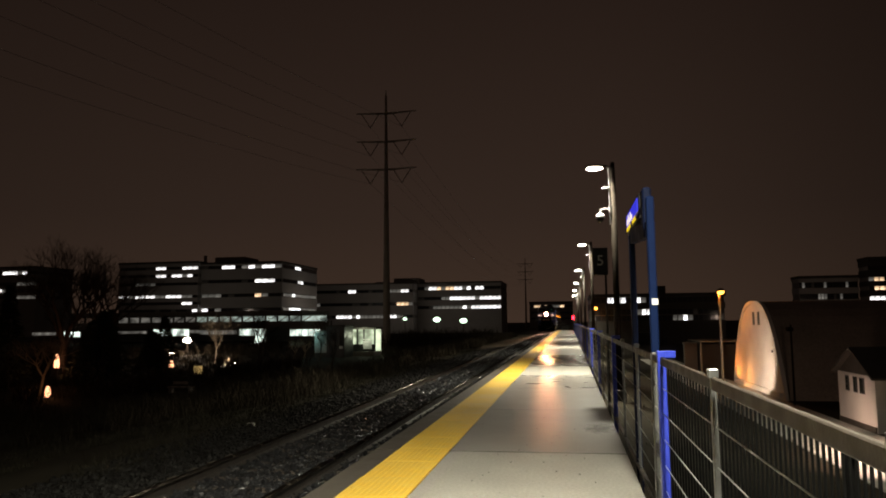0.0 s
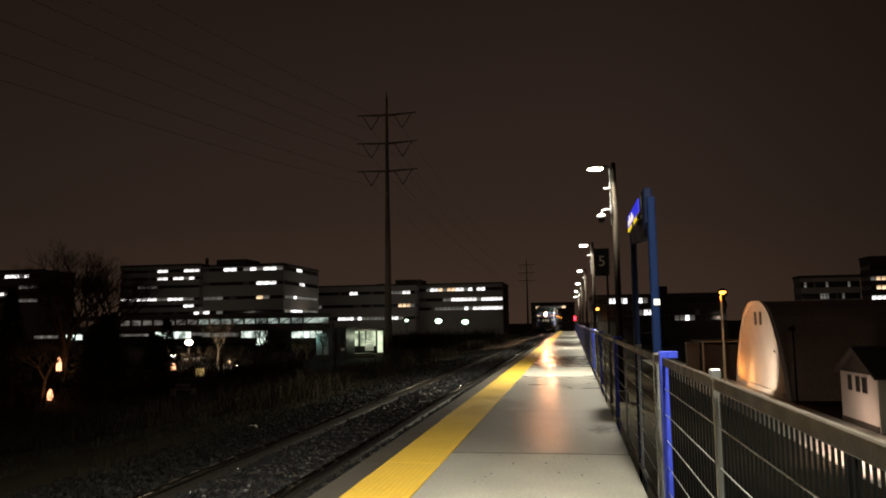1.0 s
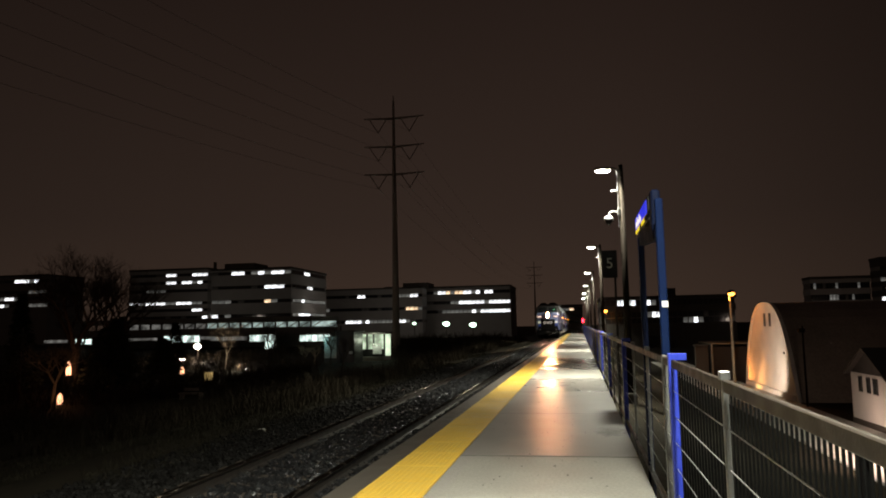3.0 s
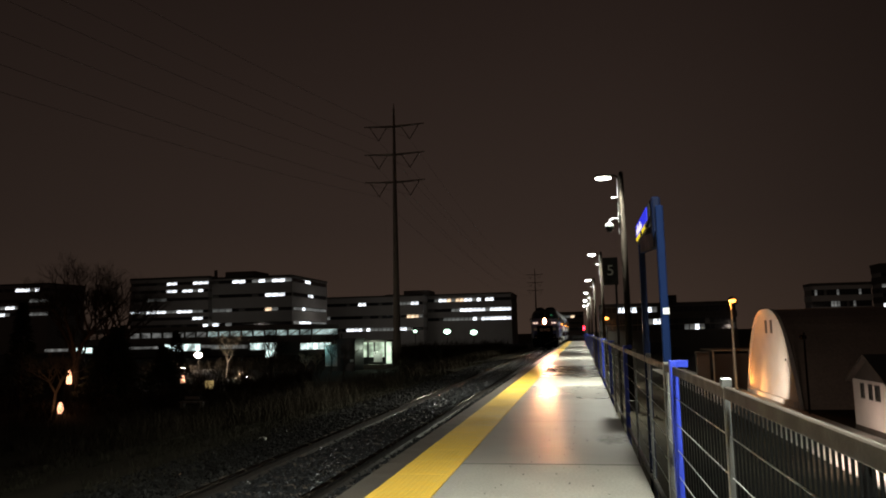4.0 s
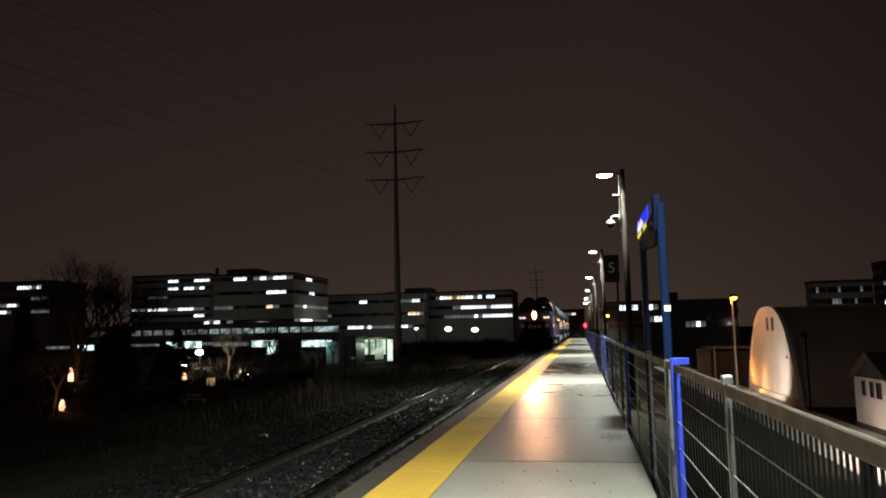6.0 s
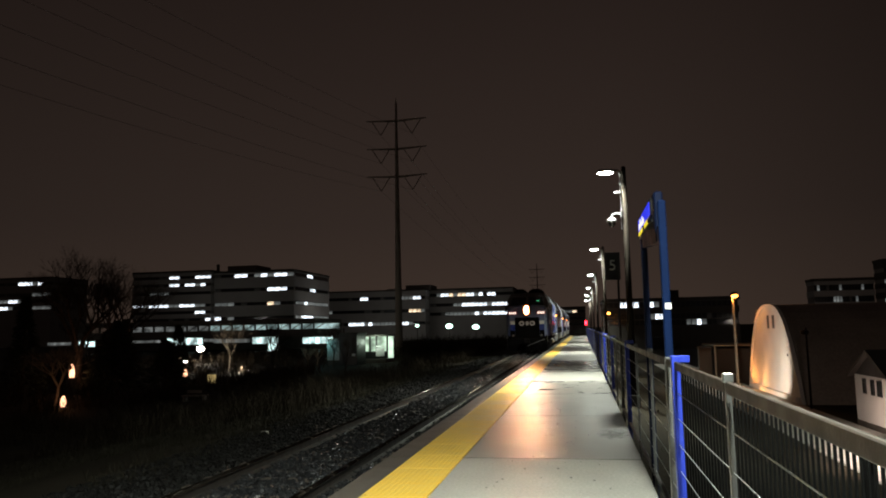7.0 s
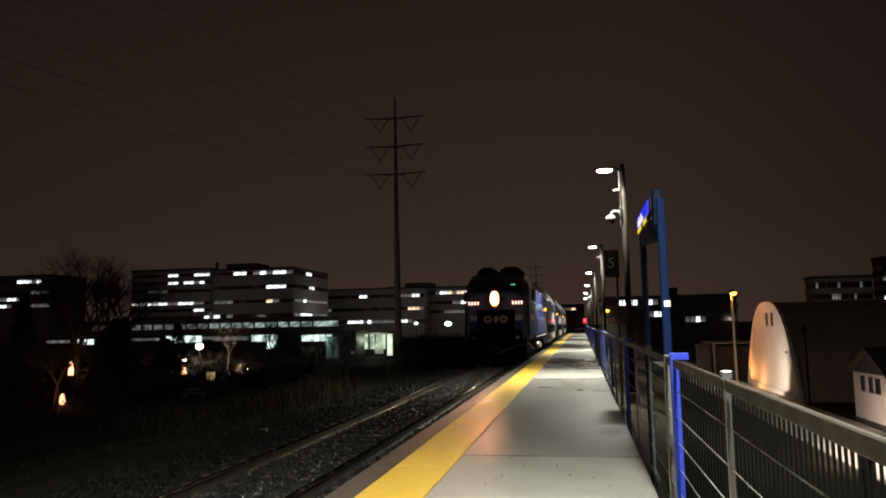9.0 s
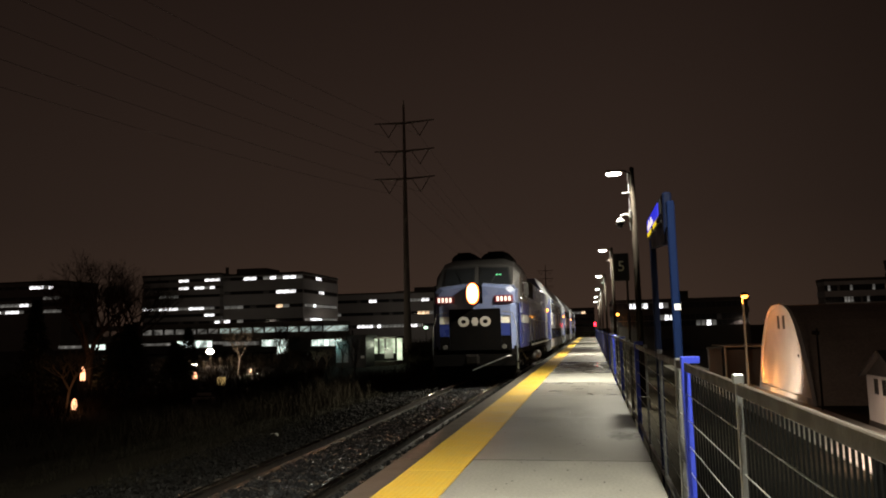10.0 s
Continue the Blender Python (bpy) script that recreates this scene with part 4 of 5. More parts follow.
def brush(name, label, clumps, stems, x0, x1, y0, y1, lo, hi, mat, seed, width=0.006):
    """Tangled clumps: stems that fan out from one foot, bend and fork."""
    rnd = random.Random(seed)
    v, f = [], []

    def ribbon(p, q, r, k0, k1, a):
        d = Vector((math.cos(a), math.sin(a), 0))
        n = len(v)
        v.extend((p - d * k0, p + d * k0, q - d * k1, q + d * k1, r))
        f.extend(((n, n + 1, n + 3, n + 2), (n + 2, n + 3, n + 4)))
    for _ in range(clumps):
        x, y = rnd.uniform(x0, x1), y0 + (y1 - y0) * rnd.random() ** 1.3
        if noise.noise((x * 0.3, y * 0.2, seed)) < -0.1 or (y > 48 and -0.375 < x / y < -0.245):
            continue
        size = rnd.uniform(lo, hi) * (0.6 + 0.8 * rnd.random())
        k = width * (1 + y / 28)
        for _ in range(stems):
            p = Vector((x + rnd.gauss(0, size * 0.35), y + rnd.gauss(0, size * 0.35), 0))
            p.z = ground_z(p.x, p.y) - 0.03
            h = size * rnd.uniform(0.45, 1.0)
            a = rnd.uniform(0, 6.283)
            out = Vector((math.cos(a), math.sin(a), 0)) * h * rnd.uniform(0.15, 0.75)
            q = p + out * 0.4 + Vector((0, 0, h * 0.6))
            tip = p + out + Vector((0, 0, h * rnd.uniform(0.75, 1.0)))
            turn = rnd.uniform(0, 3.14)
            ribbon(p, q, tip, k, k * 0.7, turn)
            side = Vector((rnd.uniform(-1, 1), rnd.uniform(-1, 1), rnd.uniform(0.1, 0.8))) * h * 0.35
            ribbon(q, q + side * 0.5, q + side, k * 0.6, k * 0.4, turn + 1)
    me = bpy.data.meshes.new(name)
    me.from_pydata([tuple(p) for p in v], [], f)
    me.materials.append(mat)
    tagged(new(name, me), label, "shrubs" if "shrub" in name else "grass", kind="stuff")


brush("dry_grass", "tufts of dry dead grass beside the ballast", 3600, 12, -15, -6.6, 5, 60, 0.08, 0.30, GRASS, 41, 0.004)
brush("dry_grass", "low dead grass at the edge of the ballast", 2600, 12, -10.5, -6.9, 7, 45, 0.06, 0.22, GRASS, 46, 0.004)
brush("shrub_thicket", "dark leafless shrubs along the track bank", 1900, 26, -28, -8.2, 20, 120, 0.5, 1.15, TWIG, 42, 0.006)
brush("shrub_thicket", "dark leafless shrubs along the track bank", 700, 22, -60, -24, 34, 140, 0.8, 1.7, TWIG, 43, 0.010)
brush("shrub_thicket", "tall dark leafless thicket before the offices", 300, 40, -30, -13, 104, 136, 1.8, 3.2, TWIG, 45, 0.012)
brush("dry_grass", "dark grass on the bank behind the platform", 500, 8, 1.2, 6.6, 3, 60, 0.06, 0.2, EVERGREEN, 44, 0.005)

# a pale stone block beside the ballast, a flat bench in the yard
rock = thing("stone_block", "pale stone block lying beside the track", "stone", (-6.95, 15.6, -0.54))
part("block", Shape().box(-0.085, 0.085, -0.05, 0.05, -0.06, 0.05, 0.02), STUCCO, rock)
bench = thing("garden_bench", "low weathered garden bench", "bench", (-21.9, 39.6, -2.2))
part("seat", Shape().box(-0.75, 0.75, -0.22, 0.22, 0.32, 0.40, 0.02), PAVING, bench)
for x in (-0.6, 0.6):
    part("leg", Shape().box(x - 0.06, x + 0.06, -0.2, 0.2, -0.1, 0.32, 0.01), PAVING, bench)
part("backrest", Shape().box(-0.6, 0.3, 0.17, 0.22, 0.5, 0.66, 0.01), PAVING, bench)

# ---- right-hand side: arched hall, small house, lamps ----
tagged(part("pavement", Shape().box(6.7, 9.75, 4, 75, -2.3, -2.10, 0.02), PAVING), "pale lit paving below the platform bank", "pavement", kind="structure")

hall = thing("arched_hall", "white arched hall front with dark curved roof", "building")
YC, HW, TOP, GND = 42.6, 5.5, 4.75, -2.15


def arch(k, n=28, dz=0.0):
    pts = []
    for i in range(n + 1):
        s = -1 + 2 * i / n
        s = math.sin(s * math.pi / 2)
        pts.append((YC + HW * k * s, GND - 0.1 + (TOP * k + 0.1) * (1 - abs(s) ** 2.8) + dz))
    return pts


body_roof = Shape().prism(arch(1.0), 10.02, 34, "x")
part("roof", body_roof, HALL_ROOF, hall, "dark weathered curved roof")
front = part("front_wall", Shape().prism(arch(0.985), 9.86, 10.018, "x"), STUCCO, hall, "white stucco arched front")
outer, inner = arch(1.01), arch(0.965)
rim = Shape()
for (a0, b0), (a1, b1) in zip(zip(outer, inner), zip(outer[1:], inner[1:])):
    rim.raw([(xx, p[0], p[1]) for xx in (9.80, 9.98) for p in (a0, a1, b1, b0)], [(0, 1, 2, 3), (4, 7, 6, 5), (0, 4, 5, 1), (3, 2, 6, 7)])
part("rim", rim, STUCCO, front)
for yc in (41.6, 42.7):
    part("window", Shape().box(9.845, 9.859, yc - 0.22, yc + 0.22, 1.35, 2.05), DARKBAR, front, "narrow dark window slot")
part("vent", Shape().box(9.82, 9.859, 39.1, 39.25, 0.0, 0.12), DARKBAR, front)
part("plinth", Shape().box(9.70, 9.858, YC - 4.9, YC + 4.9, -2.2, -1.85, 0.02), STUCCO, front)
for xc, yc in ((9.3, 47.75), (8.65, 45.0), (7.35, 38.75), (8.45, 27.1)):
    t = thing("floodlight", "small ground floodlight aimed at a white wall", "floodlight", (xc, yc, -2.1), group="ground floodlights")
    part("stake", Shape().rod((0, 0, -0.05), (0, 0, 0.2), 0.02, None, 6), DARKBAR, t)
    part("housing", Shape().box(-0.12, -0.02, -0.1, 0.1, 0.18, 0.36, 0.02), DARKBAR, t)
# low bank wall and door awning left of the arch
shed = thing("brown_shed", "brown open-fronted flat shed with pale trim", "shed")
part("wall", Shape().box(8.24, 8.34, 50, 54.5, -2.2, 0.22), BRICK, shed)
part("wall", Shape().box(11.3, 11.4, 50, 54.5, -2.2, 0.22), BRICK, shed)
part("wall", Shape().box(8.34, 11.3, 54.4, 54.5, -2.2, 0.22), BRICK, shed)
part("roof", Shape().box(8.16, 11.5, 49.85, 54.7, 0.22, 0.30, 0.02), BARK, shed)
part("door", Shape().box(8.42, 11.2, 50.2, 50.26, -2.2, 0.05), BRICK, shed, "brown boarded door")
part("trim", Shape().box(8.20, 8.30, 49.9, 49.98, -2.2, 0.22), BARK, shed)
block = thing("pale_wall", "pale rendered garden wall beside the shed", "wall")
part("wall", Shape().box(7.30, 8.10, 50.4, 50.9, -2.2, 0.10, 0.02), TIE, block)
part("coping", Shape().box(7.25, 8.14, 50.3, 51.0, 0.10, 0.20, 0.02), EDGE, block)
van = thing("parked_van", "dark parked van with pale windscreen", "van", (12.2, 118, -2.15))
part("body", Shape().prism([(-2.4, 0.35), (2.3, 0.35), (2.3, 1.15), (1.5, 1.25), (0.9, 1.95), (-2.3, 2.0), (-2.4, 1.2)], -0.9, 0.9), DARKBAR, van)
part("windscreen", Shape().prism([(0.98, 1.85), (1.02, 1.88), (1.52, 1.3), (1.48, 1.27)], -0.75, 0.75), GLASS_GREY, van)
for x in (-1.5, 1.5):
    for y in (-0.8, 0.8):
        part("wheel", Shape().rod((x, y - 0.1, 0.33), (x, y + 0.1, 0.33), 0.33, None, 14), BLACK, van)
cottage = thing("small_white_house", "small white house with a dark gabled roof", "house")
part("wall", Shape().box(9.9, 13.2, 26.85, 30.30, -2.2, -0.30, 0.01), STUCCO, cottage)
part("gable", Shape().prism([(26.85, -0.296), (30.30, -0.296), (28.57, 0.55)], 9.93, 13.17, "x"), ROOFING, cottage, "dark shingled gable")
for y0, y1 in ((26.62, 28.57), (30.53, 28.57)):
    part("roof", Shape().prism([(y0, -0.40), (y1, 0.56), (y1, 0.64), (y0, -0.32)], 9.72, 13.4, "x"), ROOFING, cottage)
part("plinth", Shape().box(9.86, 9.898, 26.9, 30.25, -2.2, -1.95), EDGE, cottage)
for yc, hw in ((29.31, 0.155), (28.55, 0.155), (27.93, 0.20)):
    wdw = part("window", Shape().box(9.86, 9.898, yc - hw, yc + hw, -0.95, -0.40), DARKBAR, cottage, "narrow dark window")
    part("pane", Shape().box(9.852, 9.859, yc - hw + 0.03, yc + hw - 0.03, -0.92, -0.43), GLASS, wdw)

post = thing("sodium_lamp_post", "wooden lamp post with glowing orange sodium head", "lamp post", (8.5, 44.6, -2.2))
part("pole", Shape().rod((0, 0, 0), (0, 0, 5.25), 0.075, 0.055, 10), BARK, post)
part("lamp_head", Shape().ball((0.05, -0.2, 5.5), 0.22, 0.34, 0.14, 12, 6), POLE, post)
part("lens", Shape().ball((0.05, -0.26, 5.42), 0.19, 0.3, 0.13, 12, 6), SODIUM_GLOW, post, "glowing orange lens")
thin = thing("yard_lamp_post", "thin unlit yard lamp post", "lamp post", (9.62, 35.0, -2.2))
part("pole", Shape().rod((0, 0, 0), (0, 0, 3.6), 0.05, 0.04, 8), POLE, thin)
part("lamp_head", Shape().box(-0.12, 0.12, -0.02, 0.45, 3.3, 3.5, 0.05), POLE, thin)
far = thing("street_lamp", "tall street lamp over the paved yard", "street lamp", (8.0, 17.2, -2.2))
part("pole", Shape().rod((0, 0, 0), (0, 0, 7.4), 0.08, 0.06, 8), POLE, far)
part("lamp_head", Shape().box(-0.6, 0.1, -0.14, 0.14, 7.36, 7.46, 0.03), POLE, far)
part("lens", Shape().box(-0.5, -0.2, -0.1, 0.1, 7.345, 7.36), LED_GLOW, far)

office("dark_building", "low dark building with a few lit windows", 3.5, 24.0, 122, 18, -3.0, 5.6, [4.9, 3.0, 2.05],
       [(0, 6, 9.2, LIT), (0, 10.4, 12.4, LIT), (1, 10.2, 13.0, LIT_DIM), (1, 11.0, 12.6, LIT), (2, 16.2, 19.4, LIT_DIM), (2, 17.8, 18.6, LIT)], 0.8, 0.9, 0.1, 13, ROOFING)
stack = thing("chimney_block", "dark square roof block of the low building", "chimney", (14.6, 126, 5.5))
part("block", Shape().box(-0.95, 0.95, -1, 1, 0, 1.75, 0.05), ROOFING, stack)
office("apartment_building", "distant grey apartment block, few lit windows", 47.5, 59, 165, 5, -3, 10.2, [8.6, 6.2, 3.8],
       [(0, 56.6, 57.2, LIT_DIM), (0, 52.4, 53.0, LIT_DIM), (1, 51.2, 53.2, LIT_DIM), (1, 55.4, 56.0, LIT_DIM), (0, 47.9, 48.6, LIT_DIM)], 0.6, 1.2, 0.06, 15)
office("apartment_building", "tall dark apartment block with lit windows", 59.2, 76, 160, 5, -3, 13.5, [11.6, 9.4, 7.6, 5.6],
       [(1, 59, 62, LIT_WARM), (2, 60, 66, LIT_WARM), (3, 59, 64, LIT)], 1.0, 0.8, 0.2, 17, ROOFING)


# ---- train ----
def octagon(hw, z0, z1, cut_lo, cut_hi, inset):
    return [(-hw + inset * 0.4, z0), (hw - inset * 0.4, z0), (hw, z0 + cut_lo), (hw, z1 - cut_hi), (hw - inset, z1), (-hw + inset, z1), (-hw, z1 - cut_hi), (-hw, z0 + cut_lo)]


WHEEL_R = 0.51


def truck(parent, y, axles=2, pitch=2.6):
    tr = part("truck", Shape().box(-1.15, -0.95, y - pitch * 0.8, y + pitch * 0.8, 0.45, 0.85, 0.04).box(0.95, 1.15, y - pitch * 0.8, y + pitch * 0.8, 0.45, 0.85, 0.04)
              .box(-1.0, 1.0, y - 0.3, y + 0.3, 0.4, 0.8, 0.03), GRIME, parent)
    for i in range(axles):
        ya = y + (i - (axles - 1) / 2) * pitch
        for s in (-1, 1):
            wh = Shape().rod((s * -0.07, 0, 0), (s * 0.05, 0, 0), WHEEL_R, WHEEL_R - 0.01, 28).rod((s * 0.05, 0, 0), (s * 0.12, 0, 0), 0.16, None, 12)
            for k in range(4):
                wh.rod((s * 0.05, 0.28 * math.cos(k * 1.571), 0.28 * math.sin(k * 1.571)), (s * 0.065, 0.28 * math.cos(k * 1.571), 0.28 * math.sin(k * 1.571)), 0.05, None, 8)
            part("wheel", wh, STEEL, tr, at=(s * 0.75, ya, WHEEL_R))
            part("journal_box", Shape().box(min(s * 0.96, s * 1.24), max(s * 0.96, s * 1.24), ya - 0.18, ya + 0.18, 0.38, 0.68, 0.03), GRIME, tr)


def locomotive():
    t = thing("locomotive", "blue and black diesel passenger locomotive with lit headlight", "locomotive", (TRACK, 0, RAIL_Z))
    part("underframe", Shape().box(-1.45, 1.45, 0.35, 17.4, 0.98, 1.32, 0.04), GRIME, t)
    part("pilot", Shape().loft([[(-1.35, 0.25, 0.14), (1.35, 0.25, 0.14), (1.35, 0.9, 0.14), (-1.35, 0.9, 0.14)],
                                [(-1.48, 0.05, 0.62), (1.48, 0.05, 0.62), (1.48, 0.9, 0.62), (-1.48, 0.9, 0.62)],
                                [(-1.48, 0.05, 1.02), (1.48, 0.05, 1.02), (1.48, 0.9, 1.02), (-1.48, 0.9, 1.02)]]), LOCO_BLACK, t)
    part("coupler", Shape().box(-0.16, 0.16, -0.5, 0.1, 0.72, 1.0, 0.04).box(-0.24, 0.24, -0.62, -0.4, 0.68, 1.04, 0.06), GRIME, t)
    # nose and cab lofted from front to back; every ring goes round the section
    def ring(y, hw, z0, z1, ch, top):
        return [(-hw, y, z0), (hw, y, z0), (hw, y, z1 - ch), (hw - ch * 0.55, y, z1 - ch * 0.35), (top, y, z1), (-top, y, z1), (-hw + ch * 0.55, y, z1 - ch * 0.35), (-hw, y, z1 - ch)]
    part("nose", Shape().loft([ring(0.30, 1.28, 1.2, 2.80, 0.02, 1.2), ring(0.42, 1.45, 1.2, 2.80, 0.02, 1.4), ring(1.25, 1.52, 1.2, 2.80, 0.02, 1.45)]), LOCO_LIGHT, t, "light blue nose")
    for s in (-1, 1):
        cheek = Shape().loft([[(s * p[0], y, p[1]) for p in ((0.30, 2.802), (w0, 2.802), (w0, 3.16 + dz), (w0 - 0.16, 3.32 + dz), (0.30, 3.42 + dz))] for y, w0, dz in ((0.30, 1.28, 0), (0.42, 1.45, 0.1), (1.0, 1.50, 0.16))])
        part("nose_cheek", cheek, LOCO_LIGHT, t, "light blue upper nose")
    mid_line = [(1.0, 1.2), (1.0, 3.42), (1.34, 4.26), (1.80, 4.52), (4.4, 4.56), (4.4, 1.2)]
    side_line = [(1.08, 1.2), (1.08, 3.40), (1.36, 3.86), (1.85, 3.98), (4.4, 4.0), (4.4, 1.2)]
    half_line = [(1.02, 1.2), (1.02, 3.42), (1.35, 4.16), (1.81, 4.38), (4.4, 4.42), (4.4, 1.2)]
    part("cab", Shape().loft([[(x, y, z) for y, z in line] for x, line in ((-1.55, side_line), (-1.32, half_line), (-0.9, mid_line), (0.9, mid_line), (1.32, half_line), (1.55, side_line))]), LOCO_SILVER, t, "silver grey cab")
    part("nose_panel", Shape().box(-0.92, 0.92, 0.262, 0.305, 1.15, 2.62, 0.012), LOCO_BLACK, t, "black nose door panel")
    # plain mark in place of the operator's logo
    mark = Shape()
    for x in (-0.40, 0.38):
        outer = [(x + 0.20 * math.cos(i * math.pi / 8), 2.17 + 0.18 * math.sin(i * math.pi / 8)) for i in range(16)]
        inner = [(x + 0.09 * math.cos(i * math.pi / 8), 2.17 + 0.075 * math.sin(i * math.pi / 8)) for i in range(16)]
        for i in range(16):
            j = (i + 1) % 16
            q = (outer[i], outer[j], inner[j], inner[i])
            mark.raw([(p[0], yy, p[1]) for yy in (0.252, 0.2615) for p in q], [(0, 1, 2, 3), (4, 7, 6, 5), (0, 4, 5, 1), (3, 2, 6, 7)])
    mark.prism([(-0.06, 2.03), (0.08, 2.03), (0.14, 2.17), (0.08, 2.31), (-0.06, 2.31), (-0.12, 2.17)], 0.252, 0.2615)
    part("nose_mark", mark, LOGO, t, "plain grey emblem shapes")
    for s in (-1, 1):
        x0, x1 = (0.93, 1.27) if s > 0 else (-1.27, -0.93)
        part("nose_stripe", Shape().box(x0, x1, 0.275, 0.298, 2.10, 2.36), LOCO_CREAM, t, "white stripe")
        part("nose_stripe", Shape().box(x0, x1, 0.275, 0.298, 1.66, 2.095), LOCO_BLUE, t, "dark blue stripe")
        part("nose_skirt", Shape().box(x0, x1, 0.270, 0.298, 1.15, 1.655), LOCO_BLACK, t, "black lower nose")
        board = part("number_board", Shape().box(s * 1.06 - 0.34, s * 1.06 + 0.34, 0.22, 0.32, 2.82, 3.08, 0.04), BOARD_RED, t, "lit number board")
        for i in range(4):
            xc = s * 1.06 - 0.21 + i * 0.14
            part("digit_bar", Shape().box(xc - 0.036, xc + 0.036, 0.205, 0.218, 2.87, 3.03), NUMBER_GLOW, board, "plain white bar")
        def glass(x, z, off):
            return (s * x, 1.0 + 0.405 * (z - 3.42) - 0.927 * off, z + 0.375 * off)
        pane = [(0.12, 3.52), (1.22, 3.52), (1.12, 4.10), (0.12, 4.14)]
        rim = [(0.07, 3.47), (1.28, 3.47), (1.17, 4.15), (0.07, 4.19)]
        box_faces = [(0, 1, 2, 3), (4, 7, 6, 5), (0, 4, 5, 1), (1, 5, 6, 2), (2, 6, 7, 3), (3, 7, 4, 0)]
        frame_ob = part("windshield", Shape().raw([glass(x, z, 0.02) for x, z in rim] + [glass(x, z, -0.05) for x, z in rim], box_faces), BLACK, t, "dark windshield frame")
        part("pane", Shape().raw([glass(x, z, 0.03) for x, z in pane] + [glass(x, z, -0.02) for x, z in pane], box_faces), GLASS, frame_ob)
        part("wiper", Shape().tube([glass(0.5, 3.5, 0.05), glass(0.75, 3.95, 0.05)], 0.012, 5), BLACK, frame_ob)
        part("ditch_light", Shape().rod((s * 1.05, 0.02, 1.28), (s * 1.05, 0.2, 1.28), 0.075, None, 12), STEEL, t, "unlit round ditch light")
        part("handrail", Shape().tube([(s * 1.50, 0.20, 0.5), (s * 1.50, 0.14, 1.9), (s * 1.36, 0.2, 2.45), (s * 1.0, 0.2, 2.50)], 0.022, 6), GALV, t, "bare steel handrail")
        part("steps", Shape().box(s * 1.5 - 0.06, s * 1.5 + 0.06, 0.15, 0.85, 0.35, 0.40).box(s * 1.5 - 0.06, s * 1.5 + 0.06, 0.15, 0.85, 0.72, 0.77), GRIME, t)
        part("side_window", Shape().box(s * 1.545 - 0.02, s * 1.545 + 0.02, 2.1, 2.9, 3.0, 3.72, 0.01), GLASS, t)
        part("side_window", Shape().box(s * 1.545 - 0.02, s * 1.545 + 0.02, 3.1, 3.8, 3.0, 3.72, 0.01), GLASS, t)
        part("side_panel", Shape().box(s * 1.56 - 0.012, s * 1.56 + 0.012, 0.7, 4.35, 1.22, 2.85), LOCO_LIGHT if s < 0 else LOCO_BLUE, t, "blue side panel")
        part("side_stripe", Shape().box(s * 1.575 - 0.006, s * 1.575 + 0.006, 1.2, 4.3, 2.1, 2.4), LOCO_CREAM, t, "white stripe")
        part("mirror", Shape().box(s * 1.72 - 0.08, s * 1.72 + 0.08, 1.95, 2.02, 3.1, 3.6, 0.02), LOCO_SILVER, t)
        part("horn_rail", Shape().tube([(s * 1.62, 4.6, 1.3), (s * 1.62, 4.6, 2.25), (s * 1.62, 16.9, 2.25), (s * 1.62, 16.9, 1.3)], 0.02, 6), GALV, t, "walkway handrail")
        # wavy livery edge; the band's pale colour also paints the lamp reflection there
        part("hood_band", Shape().prism([(y, z) for y, z in ((4.45, 2.72), (7.0, 2.60), (10.0, 2.72), (13.0, 2.86), (17.2, 2.74), (17.2, 3.16), (4.45, 3.16))], s * 1.474 - 0.008, s * 1.474 + 0.008, "x"), LOCO_LIGHT, t, "light blue wavy band, part livery, part painted reflection")
        for y in (1.15, 4.28, 4.75):
            part("grab_iron", Shape().tube([(s * 1.57, y, 1.35), (s * 1.63, y, 1.42), (s * 1.63, y, 2.95), (s * 1.57, y, 3.02)], 0.018, 6), STEEL, t, "bright steel grab iron")
        part("door_seam", Shape().box(s * 1.576 - 0.004, s * 1.576 + 0.004, 3.30, 3.33, 1.25, 2.09), BLACK, t)
        for y in (5.4, 6.9, 8.4, 9.9, 11.4, 12.9, 14.4, 15.9):
            part("access_door", Shape().box(s * 1.476 - 0.012, s * 1.476 + 0.012, y, y + 1.3, 1.40, 2.50, 0.008), LOCO_BLUE, t, "blue engine access door")
        part("air_tank", Shape().rod((s * 1.40, 8.7, 0.66), (s * 1.40, 10.9, 0.66), 0.2, None, 16).rod((s * 1.40, 8.62, 0.66), (s * 1.40, 8.7, 0.66), 0.13, 0.2, 16).rod((s * 1.40, 10.9, 0.66), (s * 1.40, 10.98, 0.66), 0.2, 0.13, 16), STEEL, t, "bare steel air tank", True)
        for y in (6.65, 8.7, 10.75, 12.8, 14.85):
            part("stanchion", Shape().rod((s * 1.62, y, 1.30), (s * 1.62, y, 2.25), 0.018, None, 6), GALV, t, "bare steel stanchion")
        part("walkway", Shape().box(min(s * 1.45, s * 1.66), max(s * 1.45, s * 1.66), 4.45, 17.2, 1.22, 1.30, 0.01), GRIME, t)
        part("sill_stripe", Shape().box(min(s * 1.655, s * 1.668), max(s * 1.655, s * 1.668), 4.45, 17.2, 1.20, 1.27), LOCO_CREAM, t, "white sill stripe")
        for y in (5.6, 12.9):
            part("brake_cylinder", Shape().rod((s * 1.28, y - 0.3, 0.95), (s * 1.28, y + 0.2, 0.95), 0.12, None, 12), GRIME, t)
        part("brake_pipe", Shape().tube([(s * 1.25, 5.0, 0.9), (s * 1.3, 5.8, 0.62), (s * 1.3, 6.5, 0.62)], 0.03, 6), STEEL, t)
